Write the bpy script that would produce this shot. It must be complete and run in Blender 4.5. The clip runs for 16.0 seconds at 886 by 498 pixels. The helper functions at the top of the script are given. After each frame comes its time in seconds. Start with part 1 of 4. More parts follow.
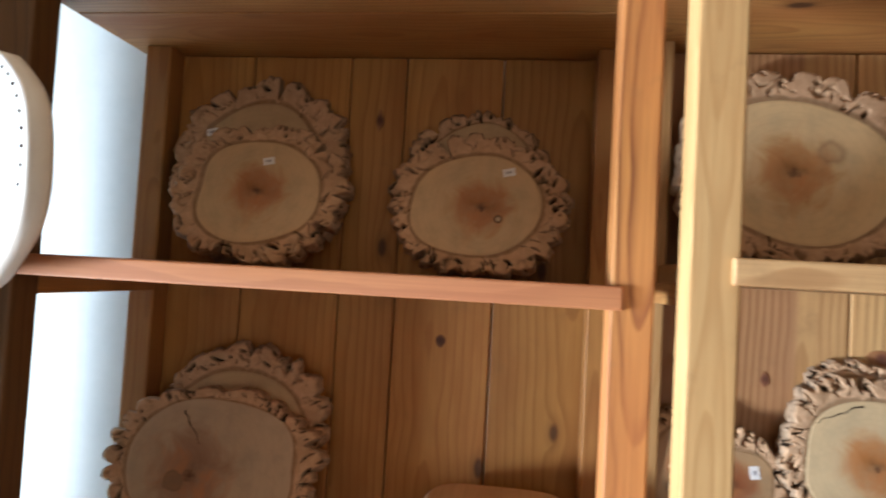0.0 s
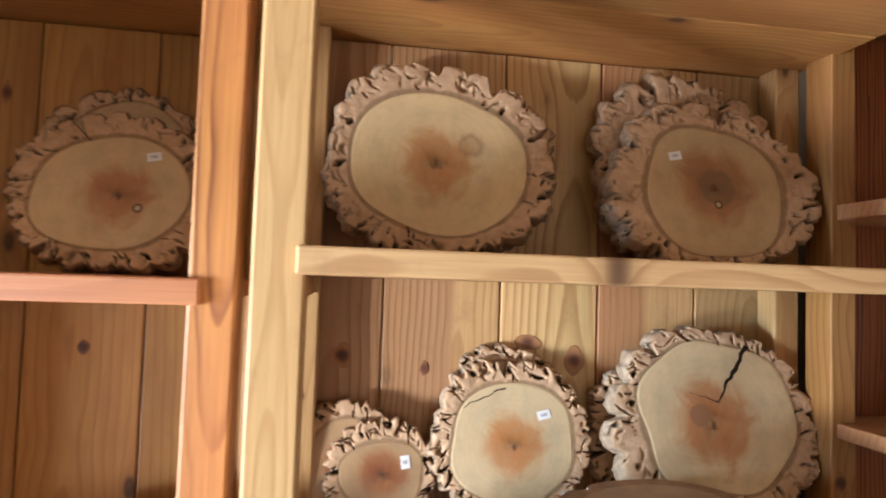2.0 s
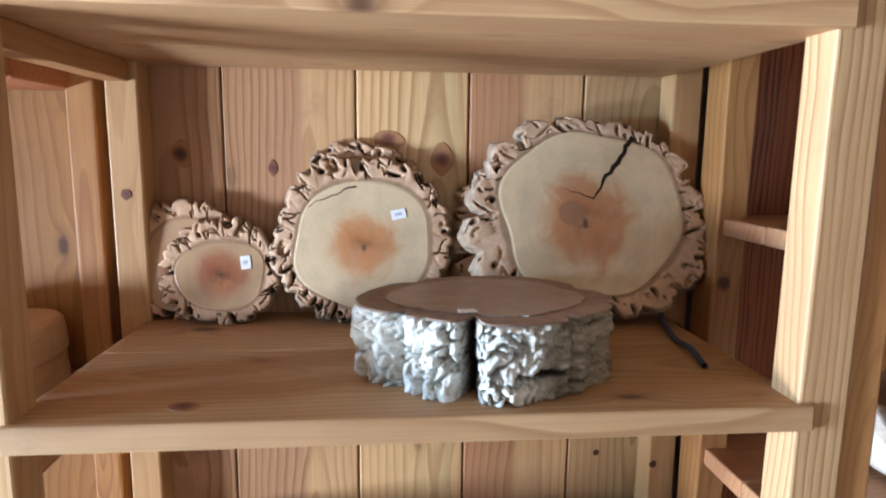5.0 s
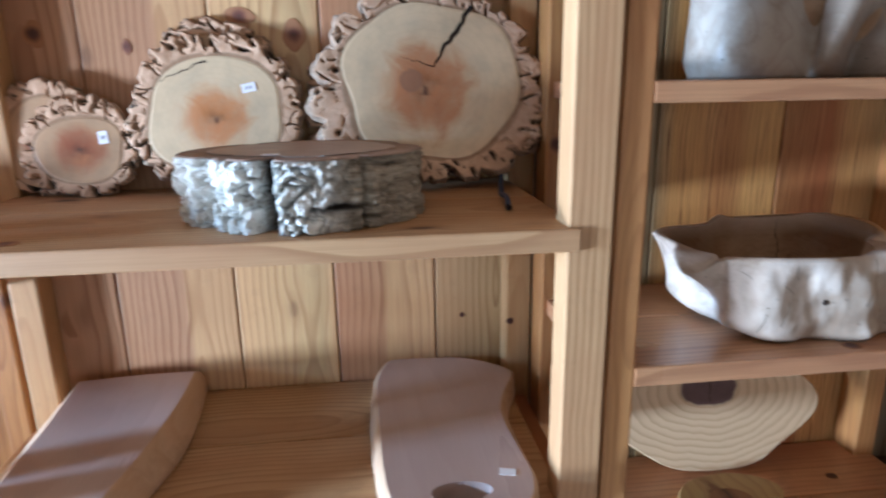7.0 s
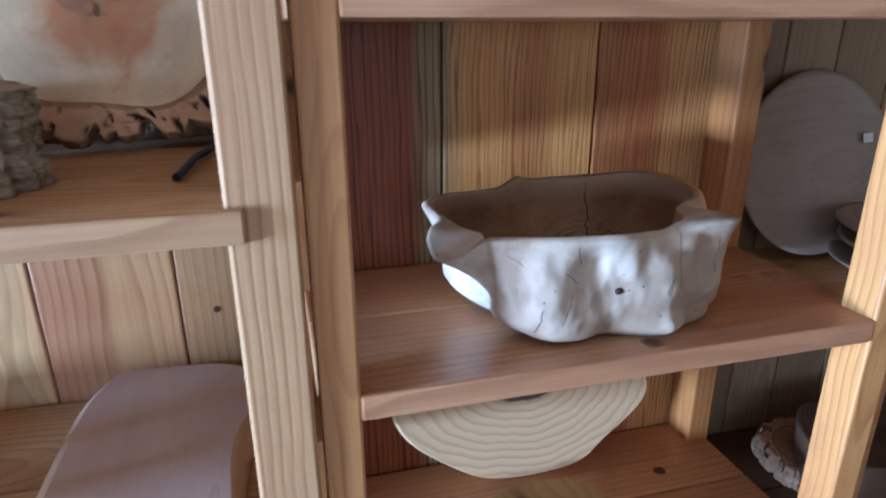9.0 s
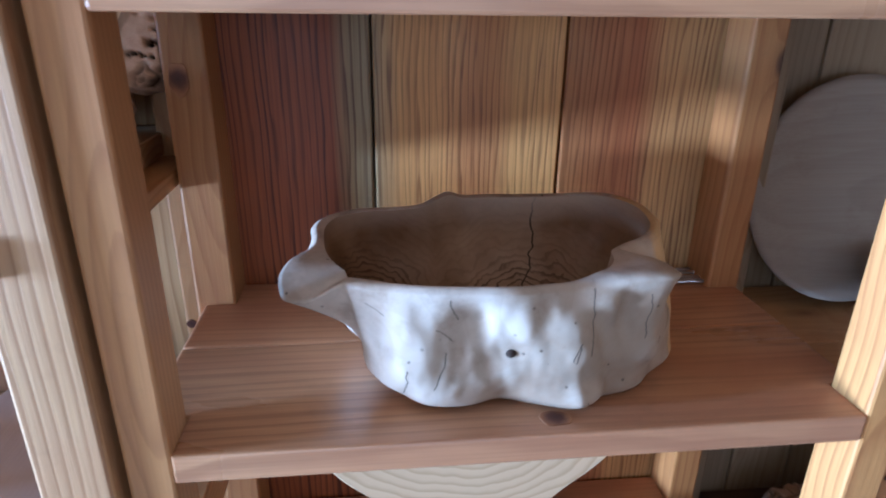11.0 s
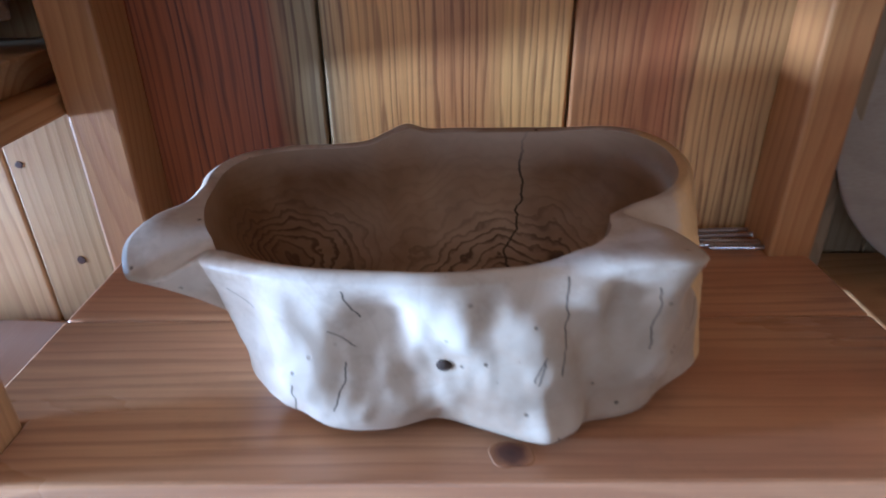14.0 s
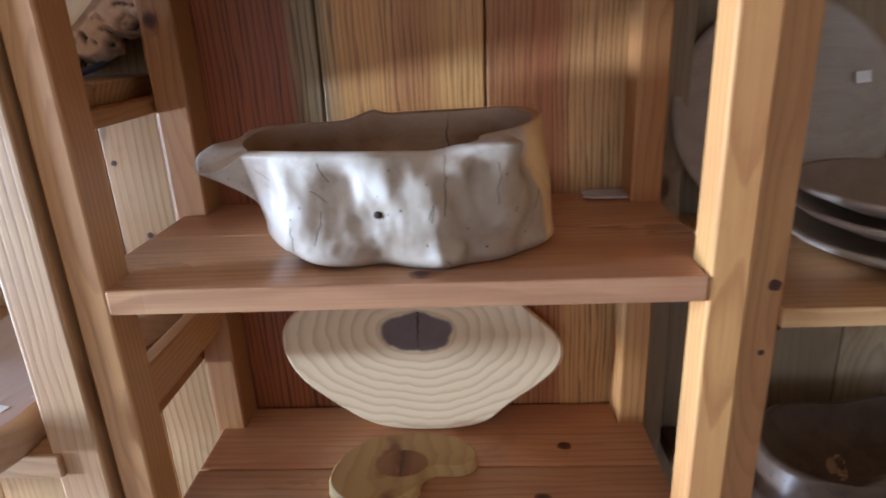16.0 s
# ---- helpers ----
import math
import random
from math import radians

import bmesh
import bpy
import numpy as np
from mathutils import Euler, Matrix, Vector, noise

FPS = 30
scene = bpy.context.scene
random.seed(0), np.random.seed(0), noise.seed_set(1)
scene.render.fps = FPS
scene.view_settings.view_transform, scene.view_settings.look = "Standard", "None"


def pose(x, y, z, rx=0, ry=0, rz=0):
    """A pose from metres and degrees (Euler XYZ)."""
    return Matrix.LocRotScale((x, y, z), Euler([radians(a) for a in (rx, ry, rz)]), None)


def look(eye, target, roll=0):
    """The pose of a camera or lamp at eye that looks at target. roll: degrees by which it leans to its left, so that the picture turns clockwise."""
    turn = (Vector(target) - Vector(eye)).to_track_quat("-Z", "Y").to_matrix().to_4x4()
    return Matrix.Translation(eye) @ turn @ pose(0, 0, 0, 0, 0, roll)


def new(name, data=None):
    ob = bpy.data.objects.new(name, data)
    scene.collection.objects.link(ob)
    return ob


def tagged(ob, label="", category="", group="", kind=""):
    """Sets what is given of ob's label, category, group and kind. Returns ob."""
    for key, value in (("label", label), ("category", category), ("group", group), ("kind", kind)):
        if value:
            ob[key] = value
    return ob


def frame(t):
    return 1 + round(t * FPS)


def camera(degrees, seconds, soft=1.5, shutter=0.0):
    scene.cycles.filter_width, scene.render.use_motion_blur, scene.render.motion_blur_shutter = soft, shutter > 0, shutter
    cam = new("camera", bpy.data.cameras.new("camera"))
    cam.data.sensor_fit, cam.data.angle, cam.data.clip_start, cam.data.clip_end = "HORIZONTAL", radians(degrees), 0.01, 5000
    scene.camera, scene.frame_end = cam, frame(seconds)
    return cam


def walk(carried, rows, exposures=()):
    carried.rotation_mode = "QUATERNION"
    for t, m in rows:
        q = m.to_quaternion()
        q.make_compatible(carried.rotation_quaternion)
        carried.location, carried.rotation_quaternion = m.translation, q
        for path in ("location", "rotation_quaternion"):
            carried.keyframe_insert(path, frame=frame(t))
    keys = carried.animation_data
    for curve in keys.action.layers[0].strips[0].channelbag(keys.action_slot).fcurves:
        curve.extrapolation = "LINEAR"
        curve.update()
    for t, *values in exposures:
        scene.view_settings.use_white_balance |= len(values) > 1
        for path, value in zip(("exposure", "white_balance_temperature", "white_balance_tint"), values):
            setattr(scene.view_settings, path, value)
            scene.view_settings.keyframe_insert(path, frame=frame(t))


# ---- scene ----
cam = camera(70.9, 16.0, soft=1.9, shutter=0.5)
PATH = [
    (0, (0.004, 0.026, 1.701), (-0.258, 2.007, 1.783), 3.2),
    (0.5, (0.067, -0.005, 1.699), (-0.041, 1.989, 1.807), 2.7),
    (1, (0.126, -0.023, 1.705), (0.209, 1.972, 1.815), 2.2),
    (1.5, (0.183, 0.005, 1.701), (0.429, 1.987, 1.813), 1.9),
    (2, (0.247, 0.074, 1.704), (0.553, 2.047, 1.808), 1.9),
    (2.5, (0.302, 0.142, 1.699), (0.644, 2.11, 1.8), 2.1),
    (3, (0.338, 0.183, 1.68), (0.712, 2.148, 1.696), 1.7),
    (3.5, (0.372, 0.189, 1.663), (0.763, 2.149, 1.592), 1.3),
    (4, (0.438, 0.17, 1.64), (0.786, 2.132, 1.47), 1.1),
    (4.2, (0.462, 0.159, 1.632), (0.769, 2.124, 1.426), 1.0),
    (6.3, (0.63, 0.063, 1.532), (0.74, 2.01, 1.088), 0.1),
    (6.5, (0.653, 0.049, 1.523), (0.767, 1.99, 1.054), -0.3),
    (7, (0.713, 0.027, 1.515), (0.941, 1.945, 0.995), -0.8),
    (7.5, (0.785, 0.03, 1.506), (1.143, 1.915, 0.943), -1.4),
    (8, (0.854, 0.072, 1.498), (1.289, 1.928, 0.895), -1.3),
    (8.5, (0.93, 0.149, 1.492), (1.389, 1.988, 0.854), -0.7),
    (9, (0.965, 0.203, 1.482), (1.446, 2.027, 0.816), -0.3),
    (9.5, (1.005, 0.23, 1.483), (1.52, 2.044, 0.817), 0.1),
    (9.7, (1.004, 0.243, 1.477), (1.606, 2.033, 0.82), 0.8),
    (11.8, (1.25, 0.358, 1.509), (1.194, 2.191, 0.71), 0.3),
    (12, (1.246, 0.392, 1.502), (1.175, 2.22, 0.694), 0.3),
    (12.5, (1.255, 0.442, 1.48), (1.186, 2.239, 0.604), 0.6),
    (13, (1.257, 0.463, 1.467), (1.199, 2.234, 0.538), 0.3),
    (13.5, (1.255, 0.467, 1.456), (1.23, 2.221, 0.495), -0.2),
    (14, (1.273, 0.429, 1.455), (1.249, 2.192, 0.51), -0.9),
    (14.5, (1.294, 0.348, 1.456), (1.221, 2.153, 0.596), -1.5),
    (15, (1.309, 0.278, 1.439), (1.191, 2.112, 0.651), -1.8),
    (15.5, (1.322, 0.213, 1.416), (1.178, 2.058, 0.657), -2.2),
    (16, (1.357, 0.149, 1.403), (1.253, 2.03, 0.731), -2.7),
]
walk(cam, [(t, look(eye, target, roll)) for t, eye, target, roll in PATH],
     [(0, -0.78, 6500, 10), (0.5, -0.68, 6500, 10), (1.5, -0.38, 6450, 10), (2.5, -0.3, 6450, 10), (4.0, -0.4, 5900, 10), (7.0, -0.32, 5050, 10), (9.0, -0.22, 4600, 10), (12.5, 0.2, 4350, 10), (14.0, 0.2, 4450, 10), (15.0, -0.03, 4850, 10), (16.0, -0.02, 5050, 10)])

# ---- world and light ----
world = bpy.data.worlds.new("sky")
scene.world = world
world.use_nodes = True
sky = world.node_tree.nodes.new("ShaderNodeTexSky")
sky.sky_type, sky.sun_disc = 'NISHITA', False
sky.sun_elevation, sky.sun_rotation = radians(30), radians(-120)
bg = world.node_tree.nodes["Background"]
bg.inputs["Strength"].default_value = 0.1
world.node_tree.links.new(sky.outputs[0], bg.inputs["Color"])


def area_light(name, eye, target, w, h, watts, colour):
    data = bpy.data.lights.new(name, 'AREA')
    data.shape, data.size, data.size_y, data.energy, data.color = 'RECTANGLE', w, h, watts, colour
    ob = new(name, data)
    ob.matrix_world = look(eye, target)
    return ob


# daylight in the side window of the shop: bright ground low, blue sky higher up
area_light("window_light_side_low", (-2.17, -0.16, 0.95), (0.9, 0.76, 1.22), 0.62, 0.30, 250, (0.88, 0.94, 1.0))
area_light("window_light_side_sky", (-2.17, 0.18, 1.55), (1.0, 0.70, 1.2), 0.26, 0.26, 175, (0.56, 0.78, 1.0))
# wide soft fill added behind the viewpoint to brighten the shelves
area_light("fill_light_front", (1.0, -2.95, 1.30), (0.8, 1.0, 1.3), 2.2, 1.1, 17, (1.0, 0.95, 0.88))


# ---- node helpers and materials ----
class Nodes:
    def __init__(self, name):
        self.mat = bpy.data.materials.new(name)
        self.mat.use_nodes = True
        self.t = self.mat.node_tree
        self.bsdf = self.t.nodes["Principled BSDF"]

    def put(self, sock, v):
        if v is None:
            return
        if isinstance(v, bpy.types.NodeSocket):
            self.t.links.new(v, sock)
        elif isinstance(v, (tuple, list)) and len(v) == 3 and sock.type == 'RGBA':
            sock.default_value = (*v, 1)
        else:
            sock.default_value = v

    def math(self, op, a, b=None, c=None, clamp=False):
        n = self.t.nodes.new("ShaderNodeMath")
        n.operation, n.use_clamp = op, clamp
        for s, v in zip(n.inputs, (a, b, c)):
            self.put(s, v)
        return n.outputs[0]

    def xyz(self, x, y, z):
        n = self.t.nodes.new("ShaderNodeCombineXYZ")
        for s, v in zip(n.inputs, (x, y, z)):
            self.put(s, v)
        return n.outputs[0]

    def split(self, v):
        n = self.t.nodes.new("ShaderNodeSeparateXYZ")
        self.put(n.inputs[0], v)
        return n.outputs

    def noise(self, v, scale, detail=3, rough=0.55, dist=0.0):
        n = self.t.nodes.new("ShaderNodeTexNoise")
        self.put(n.inputs["Vector"], v)
        for k, x in (("Scale", scale), ("Detail", detail), ("Roughness", rough), ("Distortion", dist)):
            n.inputs[k].default_value = x
        return n.outputs["Fac"]

    def voronoi(self, v, scale, feature='F1'):
        n = self.t.nodes.new("ShaderNodeTexVoronoi")
        n.feature = feature
        self.put(n.inputs["Vector"], v)
        n.inputs["Scale"].default_value = scale
        return n.outputs["Distance"]

    def ramp(self, f, stops):
        n = self.t.nodes.new("ShaderNodeValToRGB")
        while len(n.color_ramp.elements) < len(stops):
            n.color_ramp.elements.new(0.5)
        for e, (p, c) in zip(n.color_ramp.elements, stops):
            e.position = p
            e.color = (*c, 1) if isinstance(c, tuple) else (c, c, c, 1)
        self.put(n.inputs[0], f)
        return n.outputs[0]

    def span(self, v, a, b, c=0.0, d=1.0):
        n = self.t.nodes.new("ShaderNodeMapRange")
        for s, x in zip(n.inputs, (v, a, b, c, d)):
            self.put(s, x)
        return n.outputs[0]

    def mix(self, f, a, b, blend='MIX'):
        n = self.t.nodes.new("ShaderNodeMix")
        n.data_type, n.blend_type = 'RGBA', blend
        self.put(n.inputs[0], f)
        self.put(n.inputs[6], a)
        self.put(n.inputs[7], b)
        return n.outputs[2]

    def coords(self):
        return self.t.nodes.new("ShaderNodeTexCoord").outputs["Object"]

    def rand(self):
        return self.t.nodes.new("ShaderNodeObjectInfo").outputs["Random"]

    def attr(self, name):
        n = self.t.nodes.new("ShaderNodeAttribute")
        n.attribute_name = name
        return n.outputs["Fac"]

    def done(self, colour, rough=0.5, bump=None, strength=0.3, dist=0.002, metal=0.0, spec=0.5):
        self.put(self.bsdf.inputs["Base Color"], colour)
        self.put(self.bsdf.inputs["Roughness"], rough)
        self.put(self.bsdf.inputs["Metallic"], metal)
        self.put(self.bsdf.inputs["Specular IOR Level"], spec)
        if bump is not None:
            b = self.t.nodes.new("ShaderNodeBump")
            b.inputs["Strength"].default_value = strength
            b.inputs["Distance"].default_value = dist
            self.put(b.inputs["Height"], bump)
            self.put(self.bsdf.inputs["Normal"], b.outputs[0])
        return self.mat


def wood(name, light, dark, axis='z', ring=0.007, amount=0.6, blotch=None, rough=0.5, knots=1.0, straight=0.0, across=None, dirty=0.35):
    """Sawn pine: rings of a log cut by the board, fibres, blotches and a few knots."""
    n = Nodes(name)
    x, y, z = n.split(n.coords())
    u, w, g = {'z': (x, y, z), 'x': (y, z, x), 'y': (x, z, y)}[axis]
    rnd = n.rand()
    seed = n.math('MULTIPLY', rnd, 57.0)
    gs = n.math('ADD', g, seed)
    wob = n.noise(n.xyz(seed, 0.0, gs), 1.6, 2)
    d = n.math('ADD', n.math('MULTIPLY_ADD', wob, 0.16 if not straight else 0.006, -0.05 + straight), n.math('ADD', w, n.math('MULTIPLY', rnd, 0.02)))
    uu = n.math('ADD', u, n.math('MULTIPLY_ADD', n.math('FRACT', n.math('MULTIPLY', rnd, 13.7)), 0.09, -0.045))
    uu = n.math('ADD', uu, n.math('MULTIPLY_ADD', n.noise(n.xyz(gs, seed, 3.0), 3.0, 2), 0.02, -0.01))
    # knots
    kv = n.xyz(n.math('MULTIPLY', n.math('ADD', u, seed), 9.0), 0.0, n.math('MULTIPLY', gs, 4.2))
    kd = n.voronoi(kv, 1.0)
    near = n.span(kd, 0.0, 0.32, 1.0, 0.0)
    r = n.math('ADD', n.math('MULTIPLY', d, 0.3), n.math('ADD', uu, 1.0)) if straight else n.math('SQRT', n.math('ADD', n.math('MULTIPLY', uu, uu), n.math('MULTIPLY', d, d)))
    r = n.math('ADD', r, n.math('MULTIPLY', n.noise(n.xyz(n.math('MULTIPLY', u, 65.0 if straight else 25.0), seed, n.math('MULTIPLY', gs, 3.2 if straight else 4.0)), 1.0, 3), 0.021 if straight else 0.009))
    r = n.math('ADD', r, n.math('MULTIPLY', n.math('MULTIPLY', near, near), 0.02 * knots))
    f = n.math('FRACT', n.math('DIVIDE', r, ring))
    band = n.ramp(f, [(0.0, 0.0), (0.55, 0.08), (0.82, 1.0), (0.9, 0.9), (1.0, 0.0)] if straight else [(0.0, 0.15), (0.55, 0.35), (0.86, 1.0), (0.95, 0.85), (1.0, 0.15)])
    if straight:
        part_f = n.noise(n.xyz(n.math('MULTIPLY', u, 95.0), seed, n.math('MULTIPLY', gs, 2.0)), 1.0, 2)
        band = n.math('MULTIPLY', band, n.span(part_f, 0.3, 0.6, 0.4, 1.25), clamp=True)
    fib = n.noise(n.xyz(n.math('MULTIPLY', u, 420.0), n.math('MULTIPLY', w, 420.0), n.math('MULTIPLY', gs, 9.0)), 1.0, 3)
    patch = n.noise(n.xyz(n.math('MULTIPLY', u, 9.0), seed, n.math('MULTIPLY', gs, 2.2)), 1.0, 4, 0.6)
    if across:
        pos = n.math('ADD', n.math('MULTIPLY_ADD', u, 4.5, 0.5), n.math('MULTIPLY_ADD', n.noise(n.xyz(n.math('MULTIPLY', u, 60.0), seed, n.math('MULTIPLY', gs, 1.2)), 1.0, 3), 0.10, -0.05))
        light = n.ramp(pos, across)
        dark = blotch = n.mix(1.0, light, (0.24, 0.15, 0.12) if straight else (0.48, 0.36, 0.28), 'MULTIPLY')
        blotch = n.mix(1.0, light, (0.8, 0.72, 0.68), 'MULTIPLY')
    c = n.mix(n.math('MULTIPLY', band, amount, clamp=True), light, dark)
    c = n.mix(n.span(patch, 0.42, 0.72), c, blotch or dark)
    c = n.mix(n.math('MULTIPLY', n.span(fib, 0.35, 0.7), 0.3), c, dark)
    tone = n.math('MULTIPLY_ADD', n.math('FRACT', n.math('MULTIPLY', rnd, 7.3)), 0.3, 0.85)
    c = n.mix(1.0, c, n.xyz(tone, tone, tone), 'MULTIPLY')
    c = n.mix(n.math('MULTIPLY', n.span(kd, 0.16, 0.05), 0.55 * min(knots, 1)), c, (0.2, 0.085, 0.03))
    c = n.mix(n.math('MULTIPLY', n.span(kd, 0.085, 0.05), 0.85 * min(knots, 1)), c, (0.07, 0.028, 0.014))
    dirt = n.noise(n.coords(), 14.0, 5, 0.7)
    c = n.mix(n.math('MULTIPLY', n.span(dirt, 0.58, 0.8), dirty), c, (0.16, 0.09, 0.045))
    h = n.math('ADD', n.math('MULTIPLY', band, -0.4), fib)
    return n.done(c, n.span(patch, 0.3, 0.7, rough - 0.08, rough + 0.1) if dirty > 0.1 else rough, h, 0.25 if dirty > 0.1 else 0.08, 0.0008)


HONEY, HONEY_D = (0.54, 0.285, 0.09), (0.27, 0.105, 0.03)
PALE, PALE_D = (0.66, 0.42, 0.19), (0.40, 0.20, 0.07)
MAT = {}
for ax in 'xyz':
    MAT['honey_' + ax] = wood("pine_honey_" + ax, HONEY, HONEY_D, ax, 0.010, 0.65, (0.38, 0.145, 0.045))
    MAT['pale_' + ax] = wood("pine_pale_" + ax, PALE, PALE_D, ax, 0.009, 0.6, (0.54, 0.29, 0.11))
    MAT['oiled_' + ax] = wood("pine_oiled_" + ax, (0.56, 0.305, 0.11), (0.30, 0.13, 0.04), ax, 0.007, 0.55, (0.40, 0.165, 0.06))
MAT['red_x'] = wood("pine_red_shelf", (0.60, 0.33, 0.16), (0.28, 0.125, 0.06), 'x', 0.012, 0.5, (0.42, 0.185, 0.09), 0.32, 0.9, 0.14)
for ax in 'xz':
    MAT['tan_' + ax] = wood("pine_tan_" + ax, (0.60, 0.39, 0.19), (0.30, 0.15, 0.06), ax, 0.009, 0.85, (0.44, 0.235, 0.105))
MAT['redpost_z'] = wood("fir_orange_post", (0.60, 0.28, 0.085), (0.15, 0.04, 0.014), 'z', 0.009, 0.95, (0.46, 0.17, 0.05))
MAT['redshelf_x'] = wood("fir_orange_shelf", (0.56, 0.24, 0.10), (0.30, 0.10, 0.045), 'x', 0.011, 0.5, (0.46, 0.16, 0.07))
# shade of the void low in the end unit, put into the shelf colour
MAT['dark_x'] = wood("pine_void_shade_shelf", (0.12, 0.055, 0.025), (0.05, 0.022, 0.01), 'x', 0.012, 0.6)
MAT['dark_z'] = wood("dark_brown_post", (0.17, 0.085, 0.03), (0.07, 0.03, 0.012), 'z', 0.012, 0.6)
MAT['p_honey'] = wood("plank_honey", (0.56, 0.30, 0.09), (0.30, 0.12, 0.033), 'z', 0.014, 0.6, (0.36, 0.145, 0.04))
MAT['p_grey'] = wood("plank_weathered", (0.40, 0.31, 0.19), (0.21, 0.14, 0.07), 'z', 0.010, 0.55, (0.31, 0.23, 0.14))


RED, GREEN, GOLD, BROWN = (0.37, 0.100, 0.018), (0.34, 0.235, 0.10), (0.74, 0.41, 0.125), (0.58, 0.265, 0.08)
PINK, CREAMY = (0.60, 0.345, 0.17), (0.76, 0.50, 0.24)
MAT['c1'] = wood("plank_red_green", RED, RED, 'z', 0.0085, 0.9, None, 0.55, 0.3, 0.16, [(0.06, RED), (0.70, (0.29, 0.078, 0.016)), (0.77, GREEN), (0.93, (0.40, 0.33, 0.18))])
MAT['c2'] = wood("plank_gold_brown", GOLD, GOLD, 'z', 0.007, 0.75, None, 0.55, 0.2, 0.16, [(0.03, (0.46, 0.33, 0.15)), (0.16, GOLD), (0.40, (0.72, 0.37, 0.11)), (0.52, BROWN), (0.62, (0.62, 0.30, 0.09)), (0.72, GOLD), (0.9, GOLD)])
MAT['c3'] = wood("plank_brown_gold", BROWN, BROWN, 'z', 0.0075, 0.8, None, 0.55, 0.2, 0.16, [(0.03, BROWN), (0.38, (0.52, 0.185, 0.055)), (0.49, (0.72, 0.38, 0.12)), (0.8, (0.66, 0.40, 0.145)), (0.97, GOLD)])
MAT['b1'] = wood("plank_pink_knotty", PINK, PINK, 'z', 0.011, 0.85, None, 0.5, 0.7, 0.0, [(0.2, (0.46, 0.24, 0.12)), (0.7, PINK), (0.95, PINK)])
MAT['b2'] = wood("plank_pink_to_pale", PINK, PINK, 'z', 0.010, 0.9, None, 0.5, 0.4, 0.0, [(0.1, PINK), (0.55, (0.58, 0.34, 0.18)), (0.6, CREAMY), (0.95, CREAMY)])
MAT['b3'] = wood("plank_cream", CREAMY, CREAMY, 'z', 0.012, 0.85, None, 0.5, 0.4, 0.0, [(0.1, CREAMY), (0.5, (0.66, 0.46, 0.22)), (0.75, (0.58, 0.42, 0.20)), (0.9, CREAMY)])
MAT['b4'] = wood("plank_rose_to_cream", PINK, PINK, 'z', 0.010, 0.9, None, 0.5, 0.4, 0.0, [(0.1, (0.56, 0.30, 0.15)), (0.46, PINK), (0.52, CREAMY), (0.9, CREAMY)])


def plain(name, colour, rough=0.6, grain=30.0, vary=0.12, strength=0.2, dist=0.001, metal=0.0):
    n = Nodes(name)
    p = n.coords()
    a, b = n.noise(p, grain, 5, 0.65), n.noise(p, grain * 0.12, 3)
    f = n.math('ADD', n.math('MULTIPLY', a, 0.5), n.math('MULTIPLY', b, 0.5))
    c = n.mix(n.span(f, 0.35, 0.65), tuple(v * (1 - vary) for v in colour), tuple(min(1, v * (1 + vary)) for v in colour))
    return n.done(c, rough, a, strength, dist, metal)


MAT['plaster'] = plain("white_plaster", (0.46, 0.45, 0.43), 0.85, 40, 0.04)
# brown for the unseen ceiling and walls, picked to cut bounce light
MAT['ceil'] = plain("brown_low_bounce", (0.34, 0.22, 0.13), 0.8, 30, 0.15)
MAT['floor'] = plain("concrete_floor", (0.30, 0.26, 0.22), 0.7, 12, 0.15)
MAT['label'] = plain("label_paper", (0.86, 0.86, 0.88), 0.7, 60, 0.03)
MAT['ink'] = plain("label_ink", (0.42, 0.42, 0.46), 0.7, 60, 0.03)
MAT['crack'] = plain("crack_shadowed_wood", (0.035, 0.02, 0.012), 0.9, 60, 0.2)
MAT['steel'] = plain("zinc_steel", (0.62, 0.63, 0.66), 0.32, 80, 0.08, metal=1.0)
MAT['cord'] = plain("blue_cord", (0.045, 0.055, 0.10), 0.8, 300, 0.4)


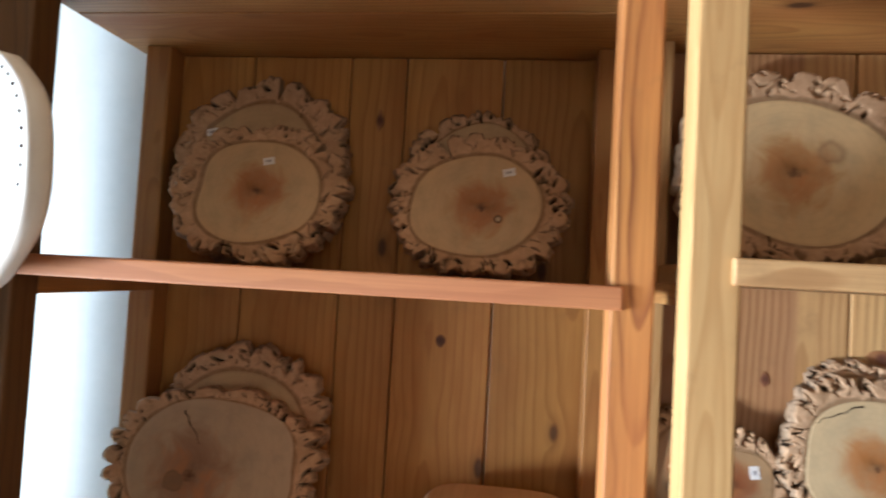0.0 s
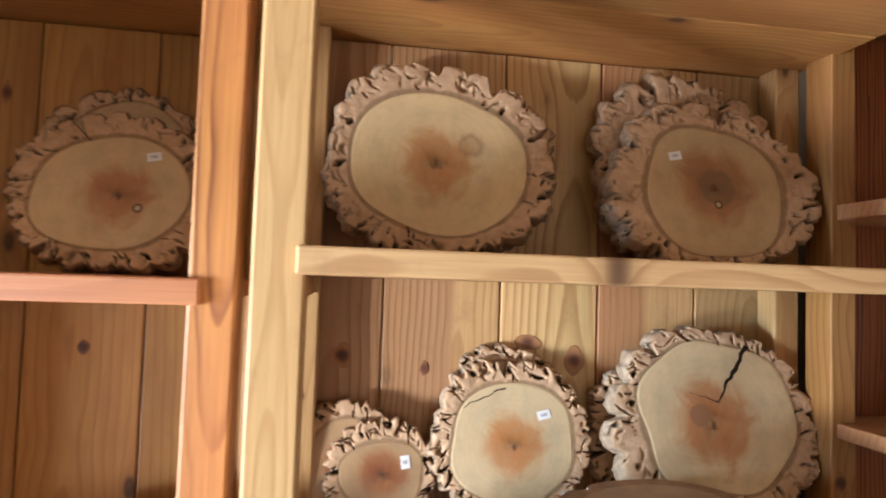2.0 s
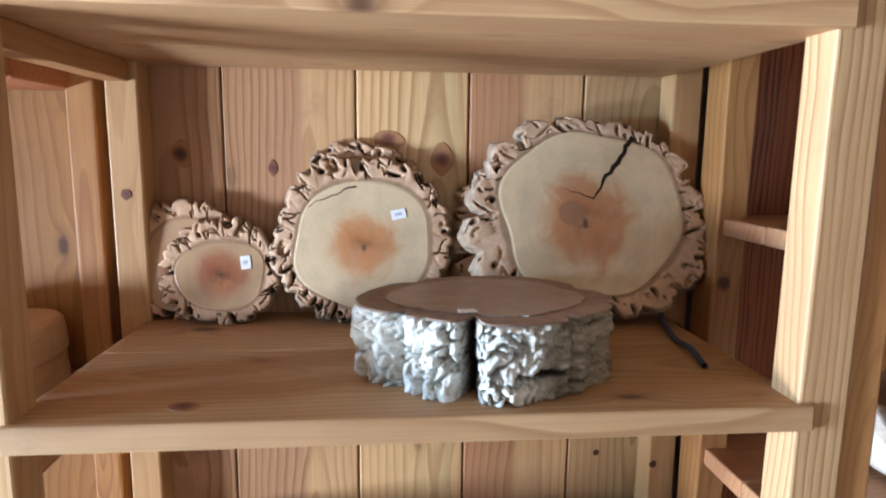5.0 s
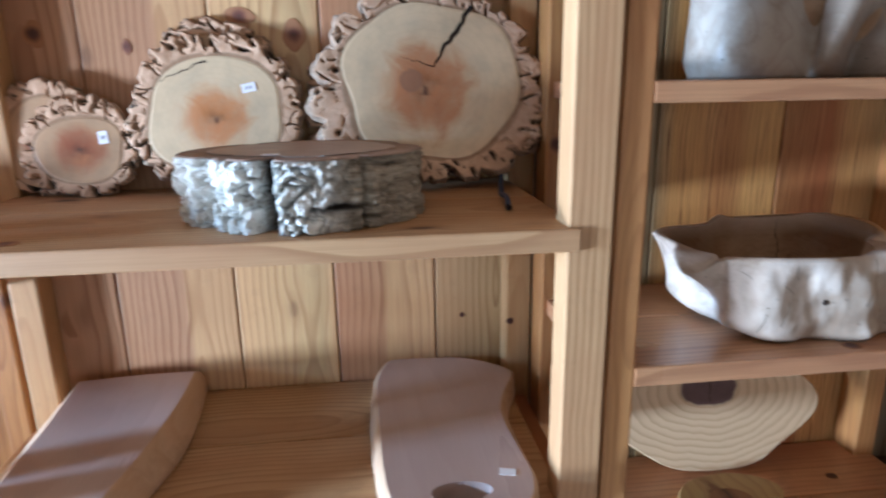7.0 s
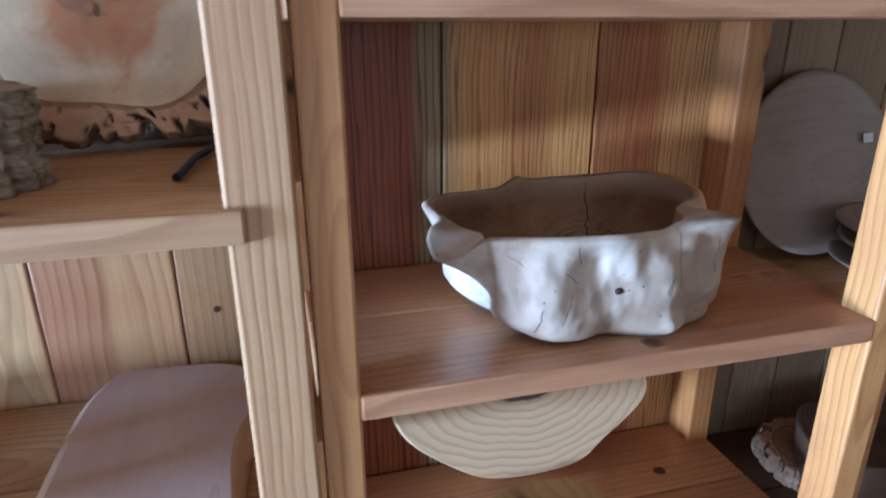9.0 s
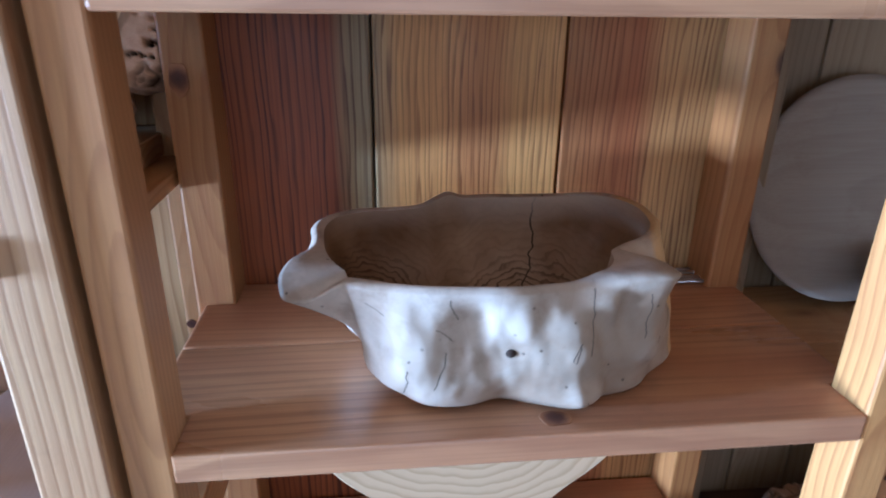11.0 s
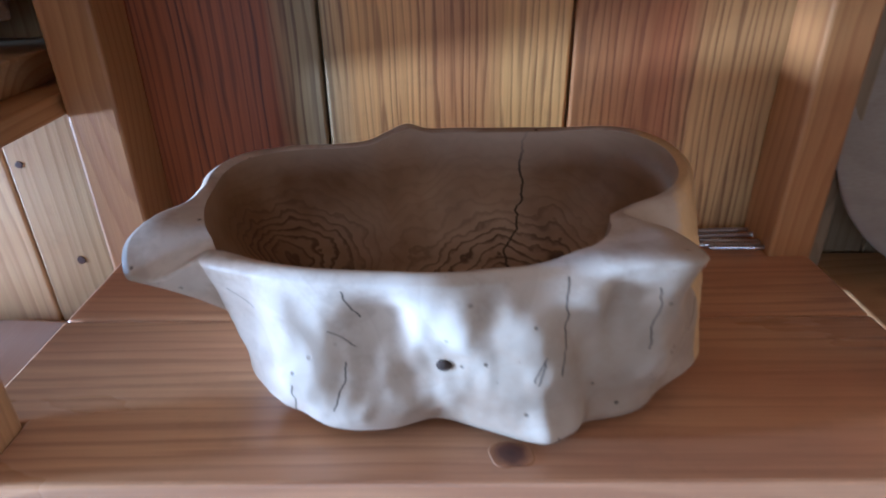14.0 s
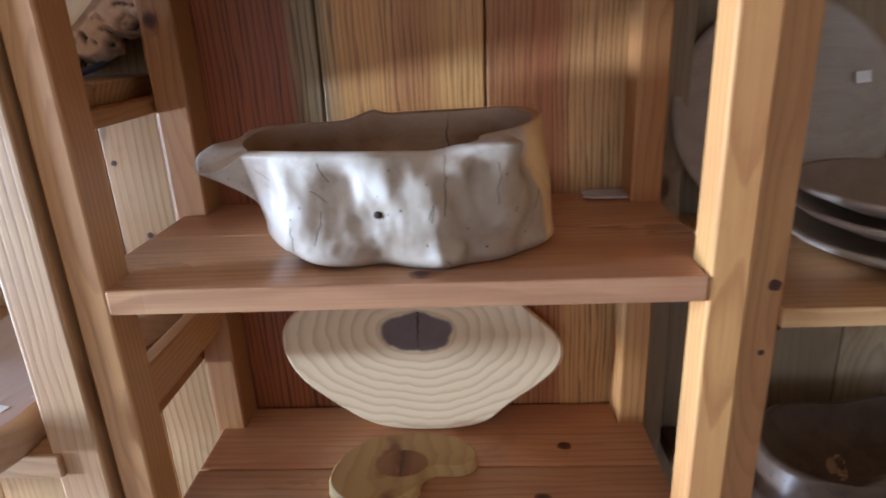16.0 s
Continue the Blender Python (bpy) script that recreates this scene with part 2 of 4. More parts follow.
def slice_face(name, radius, heart, cream=(0.60, 0.43, 0.25), core=(0.42, 0.17, 0.06), core_r=0.46, spot=None, eye=None, loop=False):
    """Cross-cut juniper: cream sapwood, an orange heart, rings, a pith."""
    n = Nodes(name)
    x, y, z = n.split(n.coords())
    p = n.coords()
    dx = n.math('SUBTRACT', x, heart[0])
    dz = n.math('SUBTRACT', z, heart[1])
    r = n.math('DIVIDE', n.math('SQRT', n.math('ADD', n.math('MULTIPLY', dx, dx), n.math('MULTIPLY', dz, dz))), radius)
    warp = n.noise(p, 14.0, 3)
    rr = n.math('ADD', r, n.math('MULTIPLY_ADD', n.noise(p, 13.0, 5, 0.6, 0.9), 0.85, -0.425))
    c = n.ramp(rr, [(0.0, tuple(v * 0.5 for v in core)), (core_r * 0.3, tuple(v * 0.85 for v in core)), (core_r * 0.70, tuple(0.85 * a + 0.15 * b for a, b in zip(core, cream))), (core_r * 0.86, tuple(0.45 * a + 0.55 * b for a, b in zip(core, cream))),
                    (core_r + 0.06, cream), (0.92, tuple(v * 1.08 for v in cream))])
    fine = n.math('ADD', r, n.math('MULTIPLY', warp, 0.12))
    c = n.mix(n.math('MULTIPLY', n.span(n.math('ABSOLUTE', n.math('SUBTRACT', rr, core_r + 0.16)), 0.16, 0.0), n.span(n.noise(p, 26.0, 3), 0.4, 0.65, 0.0, 0.35)), c, tuple(v * k for v, k in zip(cream, (0.7, 0.76, 0.85))))
    ring = n.math('SINE', n.math('ADD', n.math('MULTIPLY', fine, 70.0), n.math('MULTIPLY', n.noise(p, 50.0, 3), 4.0)))
    c = n.mix(n.span(ring, 0.5, 1.0, 0.0, 0.05), c, tuple(v * 0.6 for v in core))
    blot = n.noise(p, 30.0, 5, 0.65)
    c = n.mix(n.span(blot, 0.45, 0.75, 0.0, 0.5), c, tuple(v * 0.66 for v in cream))
    red = n.noise(p, 17.0, 3, 0.6, 1.0)
    c = n.mix(n.math('MULTIPLY', n.span(red, 0.5, 0.66), n.span(r, 0.75, 0.25, 0.0, 0.6)), c, (0.50, 0.20, 0.07))
    if spot:
        sx, sz, sr, sc = spot
        ax, az = n.math('SUBTRACT', x, sx), n.math('SUBTRACT', z, sz)
        q = n.math('SQRT', n.math('ADD', n.math('MULTIPLY', ax, ax), n.math('MULTIPLY', az, az)))
        q = n.math('ADD', n.math('DIVIDE', q, sr), n.math('MULTIPLY_ADD', n.noise(p, 34.0, 4, 0.6, 0.6), 0.9, -0.45))
        c = n.mix(n.ramp(q, [(0.0, 0.3), (0.4, 0.34), (0.62, 0.6), (0.8, 0.2), (0.95, 0.0)] if loop else [(0.0, 0.75), (0.5, 0.7), (0.72, 0.85), (0.88, 0.0)]), c, sc)
    star = n.math('ADD', r, n.math('MULTIPLY_ADD', n.noise(p, 120.0, 3), 0.16, -0.08))
    c = n.mix(n.span(star, 0.07, 0.02, 0.0, 0.85), c, (0.09, 0.035, 0.018))
    if eye:
        ax, az = n.math('SUBTRACT', x, eye[0]), n.math('SUBTRACT', z, eye[1])
        q = n.math('SQRT', n.math('ADD', n.math('MULTIPLY', ax, ax), n.math('MULTIPLY', az, az)))
        c = n.mix(n.span(q, 0.0075, 0.006), c, (0.13, 0.06, 0.025))
        c = n.mix(n.span(q, 0.0045, 0.003), c, (0.5, 0.40, 0.27))
    return n.done(c, 0.45, blot, 0.12, 0.0006)


def burl():
    n = Nodes("burl_wood")
    p = n.coords()
    a, b = n.noise(p, 75.0, 5, 0.7), n.noise(p, 16.0, 3)
    c = n.mix(n.span(a, 0.3, 0.7), (0.52, 0.33, 0.20), (0.70, 0.475, 0.31))
    c = n.mix(n.span(b, 0.42, 0.66, 0.0, 0.6), c, (0.44, 0.28, 0.165))
    c = n.mix(n.attr("cambium"), c, n.mix(n.span(a, 0.3, 0.7), (0.27, 0.165, 0.09), (0.40, 0.26, 0.155)))
    c = n.mix(n.attr("bark"), c, n.ramp(n.noise(p, 90.0, 5, 0.7), [(0.3, (0.07, 0.045, 0.03)), (0.5, (0.22, 0.165, 0.12)), (0.7, (0.46, 0.40, 0.32))]))
    # shade inside pits and creases goes into the colour as near-black
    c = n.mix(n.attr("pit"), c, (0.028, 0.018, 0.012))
    return n.done(c, 0.8, a, 0.5, 0.002, spec=0.25)


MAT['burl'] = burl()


def driftwood(name, light, dark, grey, scale=9.0, checks=(), fresh=False):
    """Smooth sanded root wood: flowing figure, checks and pinholes."""
    n = Nodes(name)
    p = n.coords()
    x, y, z = n.split(p)
    warp = n.noise(p, 5.0, 3, 0.55, 0.6)
    f = n.math('FRACT', n.math('MULTIPLY', n.math('ADD', warp, n.math('MULTIPLY', n.noise(p, scale, 2), 0.35)), 15.0))
    band = n.ramp(f, [(0.0, 0.1), (0.6, 0.3), (0.9, 1.0), (1.0, 0.1)])
    big = n.noise(p, 6.5, 3)
    c = n.mix(n.span(big, 0.40, 0.62), light, grey)
    c = n.mix(n.math('MULTIPLY', band, 0.12 if checks else 0.28), c, dark)
    stain = n.noise(p, 26.0, 4, 0.65)
    c = n.mix(n.span(stain, 0.50, 0.66, 0.0, 0.6), c, tuple(0.5 * a + 0.5 * b for a, b in zip(dark, grey)))
    fine = n.noise(p, 70.0, 4, 0.7)
    c = n.mix(n.span(fine, 0.5, 0.8, 0.0, 0.3), c, dark)
    ck = n.voronoi(n.xyz(n.math('MULTIPLY', n.math('ADD', x, n.math('MULTIPLY', fine, 0.012)), 34.0), n.math('MULTIPLY', y, 30.0), n.math('MULTIPLY', z, 7.0)), 1.0, 'DISTANCE_TO_EDGE')
    gate = n.span(n.noise(p, 17.0, 2), 0.6, 0.66)
    line = n.math('MULTIPLY', n.span(ck, 0.02, 0.006), gate)
    c = n.mix(n.math('MULTIPLY', line, 0.0 if checks else 0.3), c, tuple(v * 0.22 for v in dark))
    pin = n.math('MULTIPLY', n.span(n.voronoi(p, 75.0), 0.13, 0.07), n.span(n.noise(p, 12.0, 2), 0.54, 0.6))
    c = n.mix(n.math('MULTIPLY', pin, 0.8), c, tuple(v * 0.2 for v in dark))
    for x0, slope, z0, z1 in checks:
        wig = n.math('MULTIPLY_ADD', n.noise(n.xyz(0.0, 0.0, n.math('ADD', z, x0 * 7)), 40.0, 3), 0.016, -0.008)
        off = n.math('ABSOLUTE', n.math('ADD', n.math('SUBTRACT', x, n.math('MULTIPLY_ADD', z, slope, x0)), wig))
        on = n.math('MULTIPLY', n.math('MULTIPLY', n.math('GREATER_THAN', z, z0), n.math('LESS_THAN', z, z1)), n.math('LESS_THAN', y, 0.0))
        split = n.math('MULTIPLY', n.span(off, 0.0008, 0.0002), on)
        c = n.mix(n.math('MULTIPLY', split, 0.85), c, (0.03, 0.02, 0.014))
        line = n.math('MAXIMUM', line, split)
    if fresh:
        c = n.mix(n.math('MULTIPLY', n.span(n.math('ADD', x, n.math('MULTIPLY', fine, 0.02)), 0.148, 0.156), n.math('GREATER_THAN', y, -0.045)), c, n.mix(n.noise(n.xyz(n.math('MULTIPLY', x, 8.0), n.math('MULTIPLY', y, 8.0), z), 60.0, 3), (0.66, 0.46, 0.22), (0.50, 0.31, 0.13)))
    h = n.math('SUBTRACT', n.math('MULTIPLY', fine, 0.3), n.math('ADD', split if checks else line, pin))
    return n.done(c, 0.47, h, 0.35, 0.0012)


def bowl_inside():
    n = Nodes("bowl_inside_wood")
    p = n.coords()
    x, y, z = n.split(p)
    rings = None
    for cx, cy, cz, s in ((-0.100, 0.030, 0.058, 1.0), (0.040, 0.030, 0.035, 1.35)):
        ax, ay, az = n.math('SUBTRACT', x, cx), n.math('SUBTRACT', y, cy), n.math('SUBTRACT', z, cz)
        q = n.math('SQRT', n.math('ADD', n.math('MULTIPLY', ax, ax), n.math('ADD', n.math('MULTIPLY', n.math('MULTIPLY', ay, ay), 1.3), n.math('MULTIPLY', n.math('MULTIPLY', az, az), 1.6))))
        q = n.math('DIVIDE', q, s)
        rings = q if rings is None else n.math('MINIMUM', rings, q)
    w = n.noise(p, 16.0, 4, 0.6)
    d = n.math('ADD', rings, n.math('MULTIPLY_ADD', w, 0.05, -0.025))
    f = n.math('FRACT', n.math('MULTIPLY', d, 150.0))
    band = n.ramp(f, [(0.0, 0.0), (0.5, 0.1), (0.8, 1.0), (0.92, 0.9), (1.0, 0.0)])
    near = n.math('MULTIPLY', n.span(d, 0.062, 0.035), n.span(n.noise(p, 42.0, 3), 0.3, 0.55, 0.55, 1.0))
    c = n.mix(n.span(n.noise(p, 9.0, 4, 0.6), 0.35, 0.68), (0.23, 0.125, 0.055), (0.50, 0.36, 0.22))
    c = n.mix(n.math('MULTIPLY', band, n.math('MULTIPLY_ADD', near, 0.85, 0.12), clamp=True), c, (0.075, 0.036, 0.018))
    c = n.mix(n.math('MULTIPLY', n.span(d, 0.022, 0.006), 0.4), c, (0.15, 0.075, 0.035))
    wig = n.math('MULTIPLY_ADD', n.noise(n.xyz(y, z, 2.0), 34.0, 4), 0.03, -0.015)
    off = n.math('ABSOLUTE', n.math('ADD', n.math('SUBTRACT', x, n.math('MULTIPLY_ADD', y, 0.3, 0.035)), wig))
    c = n.mix(n.math('MULTIPLY', n.span(off, 0.0012, 0.0006), n.math('GREATER_THAN', y, -0.03)), c, (0.03, 0.018, 0.01))
    c = n.mix(n.span(z, 0.095, 0.120, 0.0, 0.7), c, (0.50, 0.38, 0.27))
    return n.done(c, 0.5, n.math('ADD', band, w), 0.12, 0.0008)


MAT['drift'] = driftwood("driftwood_white", (0.63, 0.545, 0.45), (0.25, 0.155, 0.09), (0.36, 0.285, 0.21), checks=((0.062, 0.02, 0.055, 0.108), (0.108, 0.05, 0.06, 0.10), (-0.066, 0.25, 0.03, 0.062), (-0.006, -0.4, 0.088, 0.108), (0.03, 0.35, 0.052, 0.068), (0.135, 0.3, 0.045, 0.07), (0.018, -0.9, 0.070, 0.082), (0.046, 0.1, 0.050, 0.066), (-0.085, 0.1, 0.02, 0.048), (0.02, -1.3, 0.09, 0.10), (0.155, 0.2, 0.03, 0.06), (0.07, -0.5, 0.004, 0.014)), fresh=True)
MAT['drift_grey'] = driftwood("driftwood_grey", (0.40, 0.345, 0.275), (0.17, 0.115, 0.075), (0.27, 0.22, 0.17))
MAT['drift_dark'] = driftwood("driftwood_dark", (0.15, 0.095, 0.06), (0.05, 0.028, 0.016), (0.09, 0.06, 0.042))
MAT['bowl_in'] = bowl_inside()
MAT['slab'] = wood("slab_pinkish", (0.54, 0.42, 0.37), (0.44, 0.32, 0.27), 'y', 0.03, 0.45, (0.47, 0.35, 0.29), 0.34, 0.0, dirty=0.12)
MAT['slab_edge'] = wood("slab_edge", (0.60, 0.42, 0.27), (0.42, 0.25, 0.13), 'y', 0.008, 0.4, (0.5, 0.32, 0.19), 0.5, 0.0)
MAT['plate'] = wood("turned_plate_ash", (0.46, 0.40, 0.33), (0.30, 0.24, 0.18), 'x', 0.02, 0.35, (0.40, 0.34, 0.28), 0.5, 0.0)


def ringed(name, heart, light, dark, core, core_r, spacing):
    n = Nodes(name)
    p = n.coords()
    x, y, z = n.split(p)
    ax = n.math('MULTIPLY', n.math('SUBTRACT', x, heart[0]), 0.62)
    az = n.math('SUBTRACT', z, heart[1])
    r = n.math('SQRT', n.math('ADD', n.math('MULTIPLY', ax, ax), n.math('MULTIPLY', az, az)))
    r = n.math('ADD', r, n.math('MULTIPLY_ADD', n.noise(p, 9.0, 3), 0.03, -0.015))
    f = n.math('FRACT', n.math('DIVIDE', r, spacing))
    band = n.ramp(f, [(0.0, 0.0), (0.45, 0.15), (0.85, 1.0), (1.0, 0.0)])
    c = n.mix(n.math('MULTIPLY', band, 0.65), light, dark)
    q = n.math('ADD', r, n.math('MULTIPLY_ADD', n.noise(p, 30.0, 3), 0.012, -0.006))
    c = n.mix(n.span(q, core_r, core_r - 0.004), c, n.mix(n.noise(p, 60.0, 4), core, tuple(v * 0.5 for v in core)))
    return n.done(c, 0.5, band, 0.15, 0.0006)


def lichen_bark():
    n = Nodes("lichen_bark")
    p = n.coords()
    x, y, z = n.split(p)
    a = n.noise(p, 150.0, 6, 0.75)
    s = n.noise(n.xyz(x, y, n.math('MULTIPLY', z, 5.0)), 28.0, 4, 0.65)
    c = n.ramp(s, [(0.3, (0.14, 0.11, 0.075)), (0.5, (0.31, 0.26, 0.19)), (0.7, (0.46, 0.41, 0.32))])
    side = n.span(x, 0.055, 0.02)
    lich = n.math('MULTIPLY', n.math('MULTIPLY', n.span(a, 0.34, 0.46), n.span(n.noise(p, 38.0, 4), 0.24, 0.38)), side)
    c = n.mix(lich, c, n.mix(n.span(n.noise(p, 24.0, 3), 0.4, 0.6), (0.56, 0.54, 0.47), (0.86, 0.86, 0.80)))
    c = n.mix(n.math('MULTIPLY', n.span(n.noise(p, 110.0, 3), 0.6, 0.72), 0.5), c, (0.05, 0.04, 0.03))
    # shade of the clefts and furrows is painted into the bark colour
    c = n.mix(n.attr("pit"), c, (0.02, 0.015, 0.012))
    return n.done(c, 0.95, n.math('ADD', a, s), 0.8, 0.0025, spec=0.1)


MAT['lichen'] = lichen_bark()


# ---- mesh helpers ----
def part(name, bm, material, parent=None, label=""):
    me = bpy.data.meshes.new(name)
    bm.to_mesh(me)
    bm.free()
    return hang(name, me, material, parent, label)


def hang(name, me, material, parent=None, label="", smooth=False):
    me.materials.append(material)
    if smooth:
        me.polygons.foreach_set("use_smooth", [True] * len(me.polygons))
    ob = new(name, me)
    ob.parent = parent
    if label:
        tagged(ob, label)
    return ob


def thing(name, label, category, m=None, group="", kind=""):
    ob = new(name)
    ob.empty_display_size = 0.05
    ob.matrix_world = m or Matrix()
    return tagged(ob, label, category, group, kind)


def box_bm(sx, sy, sz, bevel=0.002, warp=0.0):
    bm = bmesh.new()
    bmesh.ops.create_cube(bm, size=1.0, matrix=Matrix.Diagonal((sx, sy, sz, 1)))
    if bevel:
        bmesh.ops.bevel(bm, geom=bm.edges[:], offset=bevel, segments=2, profile=0.5, affect='EDGES')
    return bm


def bar(name, lo, hi, material, parent=None, bevel=0.002, label="", turn=0.0):
    """A sawn piece between two corners, its origin at its middle."""
    size = [b - a for a, b in zip(lo, hi)]
    ob = part(name, box_bm(*size, bevel=bevel), material, parent, label)
    ob.matrix_basis = pose(*[(a + b) / 2 for a, b in zip(lo, hi)], 0, 0, turn)
    return ob


def rng(seed):
    return np.random.default_rng(seed)


def wave(th, r, n0, n1, power=1.0):
    """A periodic wobble of the angle with harmonics n0 to n1."""
    out = np.zeros_like(th)
    for k in range(n0, n1 + 1):
        out += r.normal() / k ** power * np.cos(k * th + r.uniform(0, 6.283))
    return out / max(1e-6, np.abs(out).max())


def grid_mesh(name, rows, closed=True, caps=(False, False)):
    """A mesh from rings of equal length: array (rows, n, 3)."""
    m, n = rows.shape[:2]
    verts = rows.reshape(-1, 3).tolist()
    faces = []
    for i in range(m - 1):
        for j in range(n if closed else n - 1):
            k = (j + 1) % n
            faces.append((i * n + j, i * n + k, (i + 1) * n + k, (i + 1) * n + j))
    if caps[0]:
        faces.append(tuple(range(n))[::-1])
    if caps[1]:
        faces.append(tuple((m - 1) * n + j for j in range(n)))
    me = bpy.data.meshes.new(name)
    me.from_pydata(verts, [], faces)
    bm = bmesh.new()
    bm.from_mesh(me)
    bmesh.ops.recalc_face_normals(bm, faces=bm.faces[:])
    bm.to_mesh(me)
    bm.free()
    return me


def values(me, name, data):
    me.attributes.new(name, 'FLOAT', 'POINT').data.foreach_set("value", np.asarray(data, dtype=np.float32).ravel())


def price_label(parent, x, z, y=-0.0012, turn=-12.0, w=0.020, h=0.013):
    ob = part("price_label", box_bm(w, 0.0006, h, 0), MAT['label'], parent, "small white paper price label with rounded corners")
    ob.matrix_basis = pose(x, y, z, 0, turn, 0)
    for i, k in enumerate((-0.3, 0.0, 0.25)):
        b = part("writing", box_bm(w * 0.12, 0.0003, h * 0.3, 0), MAT['ink'], ob)
        b.matrix_basis = pose(w * k * 0.6, -0.0005, 0, 0, 8, 0)


def wedge(parent, x0, z0, x1, z1, w0, w1, seed, y=-0.0009):
    """A jagged drying crack as a dark sliver, widest at its first end."""
    r = rng(seed)
    bm = bmesh.new()
    a, b = Vector((x0, 0, z0)), Vector((x1, 0, z1))
    side = Vector(((b - a).z, 0, -(b - a).x)).normalized()
    left, right = [], []
    for i in range(13):
        f = i / 12
        mid = a.lerp(b, f) + side * r.normal() * 0.0011
        w = (w0 * (1 - f) + w1 * f) / 2 * (0.7 + 0.6 * r.random())
        left.append(bm.verts.new(mid + side * w + Vector((0, y, 0))))
        right.append(bm.verts.new(mid - side * w + Vector((0, y, 0))))
    for i in range(12):
        bm.faces.new((left[i], left[i + 1], right[i + 1], right[i]))
    bmesh.ops.solidify(bm, geom=bm.faces[:], thickness=0.0008)
    return part("crack", bm, MAT['crack'], parent, "dark drying crack")


def burl_slice(label, centre, lean, a, b, l, r, t, bt, thick, seed, face, tag=None, cracks=(), yaw=0.0, roll=0.0, ragged=1.0):
    """A slice of a burled trunk that stands on edge: a smooth sawn face and a frilly rim. x right, z up, the face towards -y."""
    q = rng(seed)
    n, m = 420, 20
    th = np.linspace(0, 2 * np.pi, n, endpoint=False)
    c, s = np.cos(th), np.sin(th)
    e = 2.35
    base = (np.abs(c) ** e + np.abs(s) ** e) ** (-1 / e)
    ri = base * (1 + 0.062 * wave(th, q, 2, 6))
    xi, zi = a * c * ri, b * s * ri
    ox = np.where(c > 0, r, -l) * np.abs(c)
    oz = np.where(s > 0, t, -bt) * np.abs(s)
    lob = np.abs(wave(th, q, 6, 13, 0.2)) ** 0.45
    fr = wave(th, q, 20, 75, 0.25)
    notch = np.clip(-wave(th, q, 9, 30, 0.1) - 0.38, 0, 1)
    ro = base ** 0.55 * (0.885 + 0.13 * lob + 0.014 * fr - 0.30 * notch) * (1 + 0.045 * wave(th, q, 3, 7))
    xo, zo = np.where(c > 0, r, l) * np.abs(c) * np.sign(c) * ro, np.where(s > 0, t, bt) * np.abs(s) * np.sign(s) * ro
    # the rim always stays outside the face
    gap = np.hypot(xo, zo) / np.maximum(np.hypot(xi, zi), 1e-6)
    k = np.maximum(1.0, 1.10 / gap)
    xo, zo = xo * k, zo * k
    zo = np.maximum(zo, -bt)
    f = np.linspace(0, 1, m)[:, None]
    x, z = xi + (xo - xi) * f, zi + (zo - zi) * f
    y = np.zeros_like(x)
    ang = np.broadcast_to(th, x.shape)
    # curled leaf-like ridges across the rim
    ph = 3.0 * wave(th, q, 2, 9) + 2.0 * f * np.sin(3 * th + q.uniform(0, 6))
    ridge = np.abs(np.sin(ang * 13 + 2.5 * f + ph)) ** 0.6 + 0.35 * np.sin(ang * 31 - 4 * f + 2 * ph)
    y -= 0.0009 * ridge * np.clip(f * 3 - 0.35, 0, 1) * ragged
    y += 0.004 * np.clip(f - 0.88, 0, 1) ** 1.5 * 14 * (0.6 + 0.4 * fr)
    pit = np.zeros_like(x)
    crease = np.zeros_like(x)
    cell = 0.023 * (0.6 + 0.4 * ragged)
    for i in range(m):
        for j in range(n):
            px, pz = float(x[i, j]), float(z[i, j])
            wx = noise.noise(Vector((px * 45, pz * 45, seed)))
            wz = noise.noise(Vector((px * 45, pz * 45, seed + 9.5)))
            rad_x, rad_z = float(c[j]), float(s[j])
            along, over = px * rad_x + pz * rad_z, -px * rad_z + pz * rad_x
            d = noise.voronoi(Vector((px / cell + 0.7 * wx - 0.28 * rad_x * along / cell, pz / cell + 0.7 * wz - 0.28 * rad_z * along / cell, seed * 3.1)))[0]
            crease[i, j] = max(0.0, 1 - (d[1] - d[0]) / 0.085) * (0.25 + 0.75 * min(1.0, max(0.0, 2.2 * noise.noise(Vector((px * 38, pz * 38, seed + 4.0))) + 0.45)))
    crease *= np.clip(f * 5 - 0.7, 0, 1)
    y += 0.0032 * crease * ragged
    # creases take about half of the painted pit shade
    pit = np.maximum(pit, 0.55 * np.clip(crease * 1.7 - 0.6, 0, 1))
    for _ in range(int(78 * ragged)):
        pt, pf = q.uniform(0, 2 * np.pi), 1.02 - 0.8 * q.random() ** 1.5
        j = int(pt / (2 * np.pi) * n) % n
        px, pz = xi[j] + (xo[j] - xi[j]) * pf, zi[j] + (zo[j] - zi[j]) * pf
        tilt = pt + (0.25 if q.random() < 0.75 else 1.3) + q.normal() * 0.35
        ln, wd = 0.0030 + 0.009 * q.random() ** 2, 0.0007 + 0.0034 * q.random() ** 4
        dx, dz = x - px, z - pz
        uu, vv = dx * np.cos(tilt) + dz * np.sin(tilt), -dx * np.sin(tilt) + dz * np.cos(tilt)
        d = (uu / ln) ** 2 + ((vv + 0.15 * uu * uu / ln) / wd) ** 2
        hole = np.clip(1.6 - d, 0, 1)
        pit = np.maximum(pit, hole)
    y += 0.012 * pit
    camb = np.clip((0.19 - f) / 0.04, 0, 1) * np.ones_like(x)
    front = np.stack([x, y, z], -1)
    rows = [front]
    bark = [np.zeros_like(x) + np.clip((f - 0.96) * 8, 0, 0.3)]
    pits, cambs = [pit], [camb]
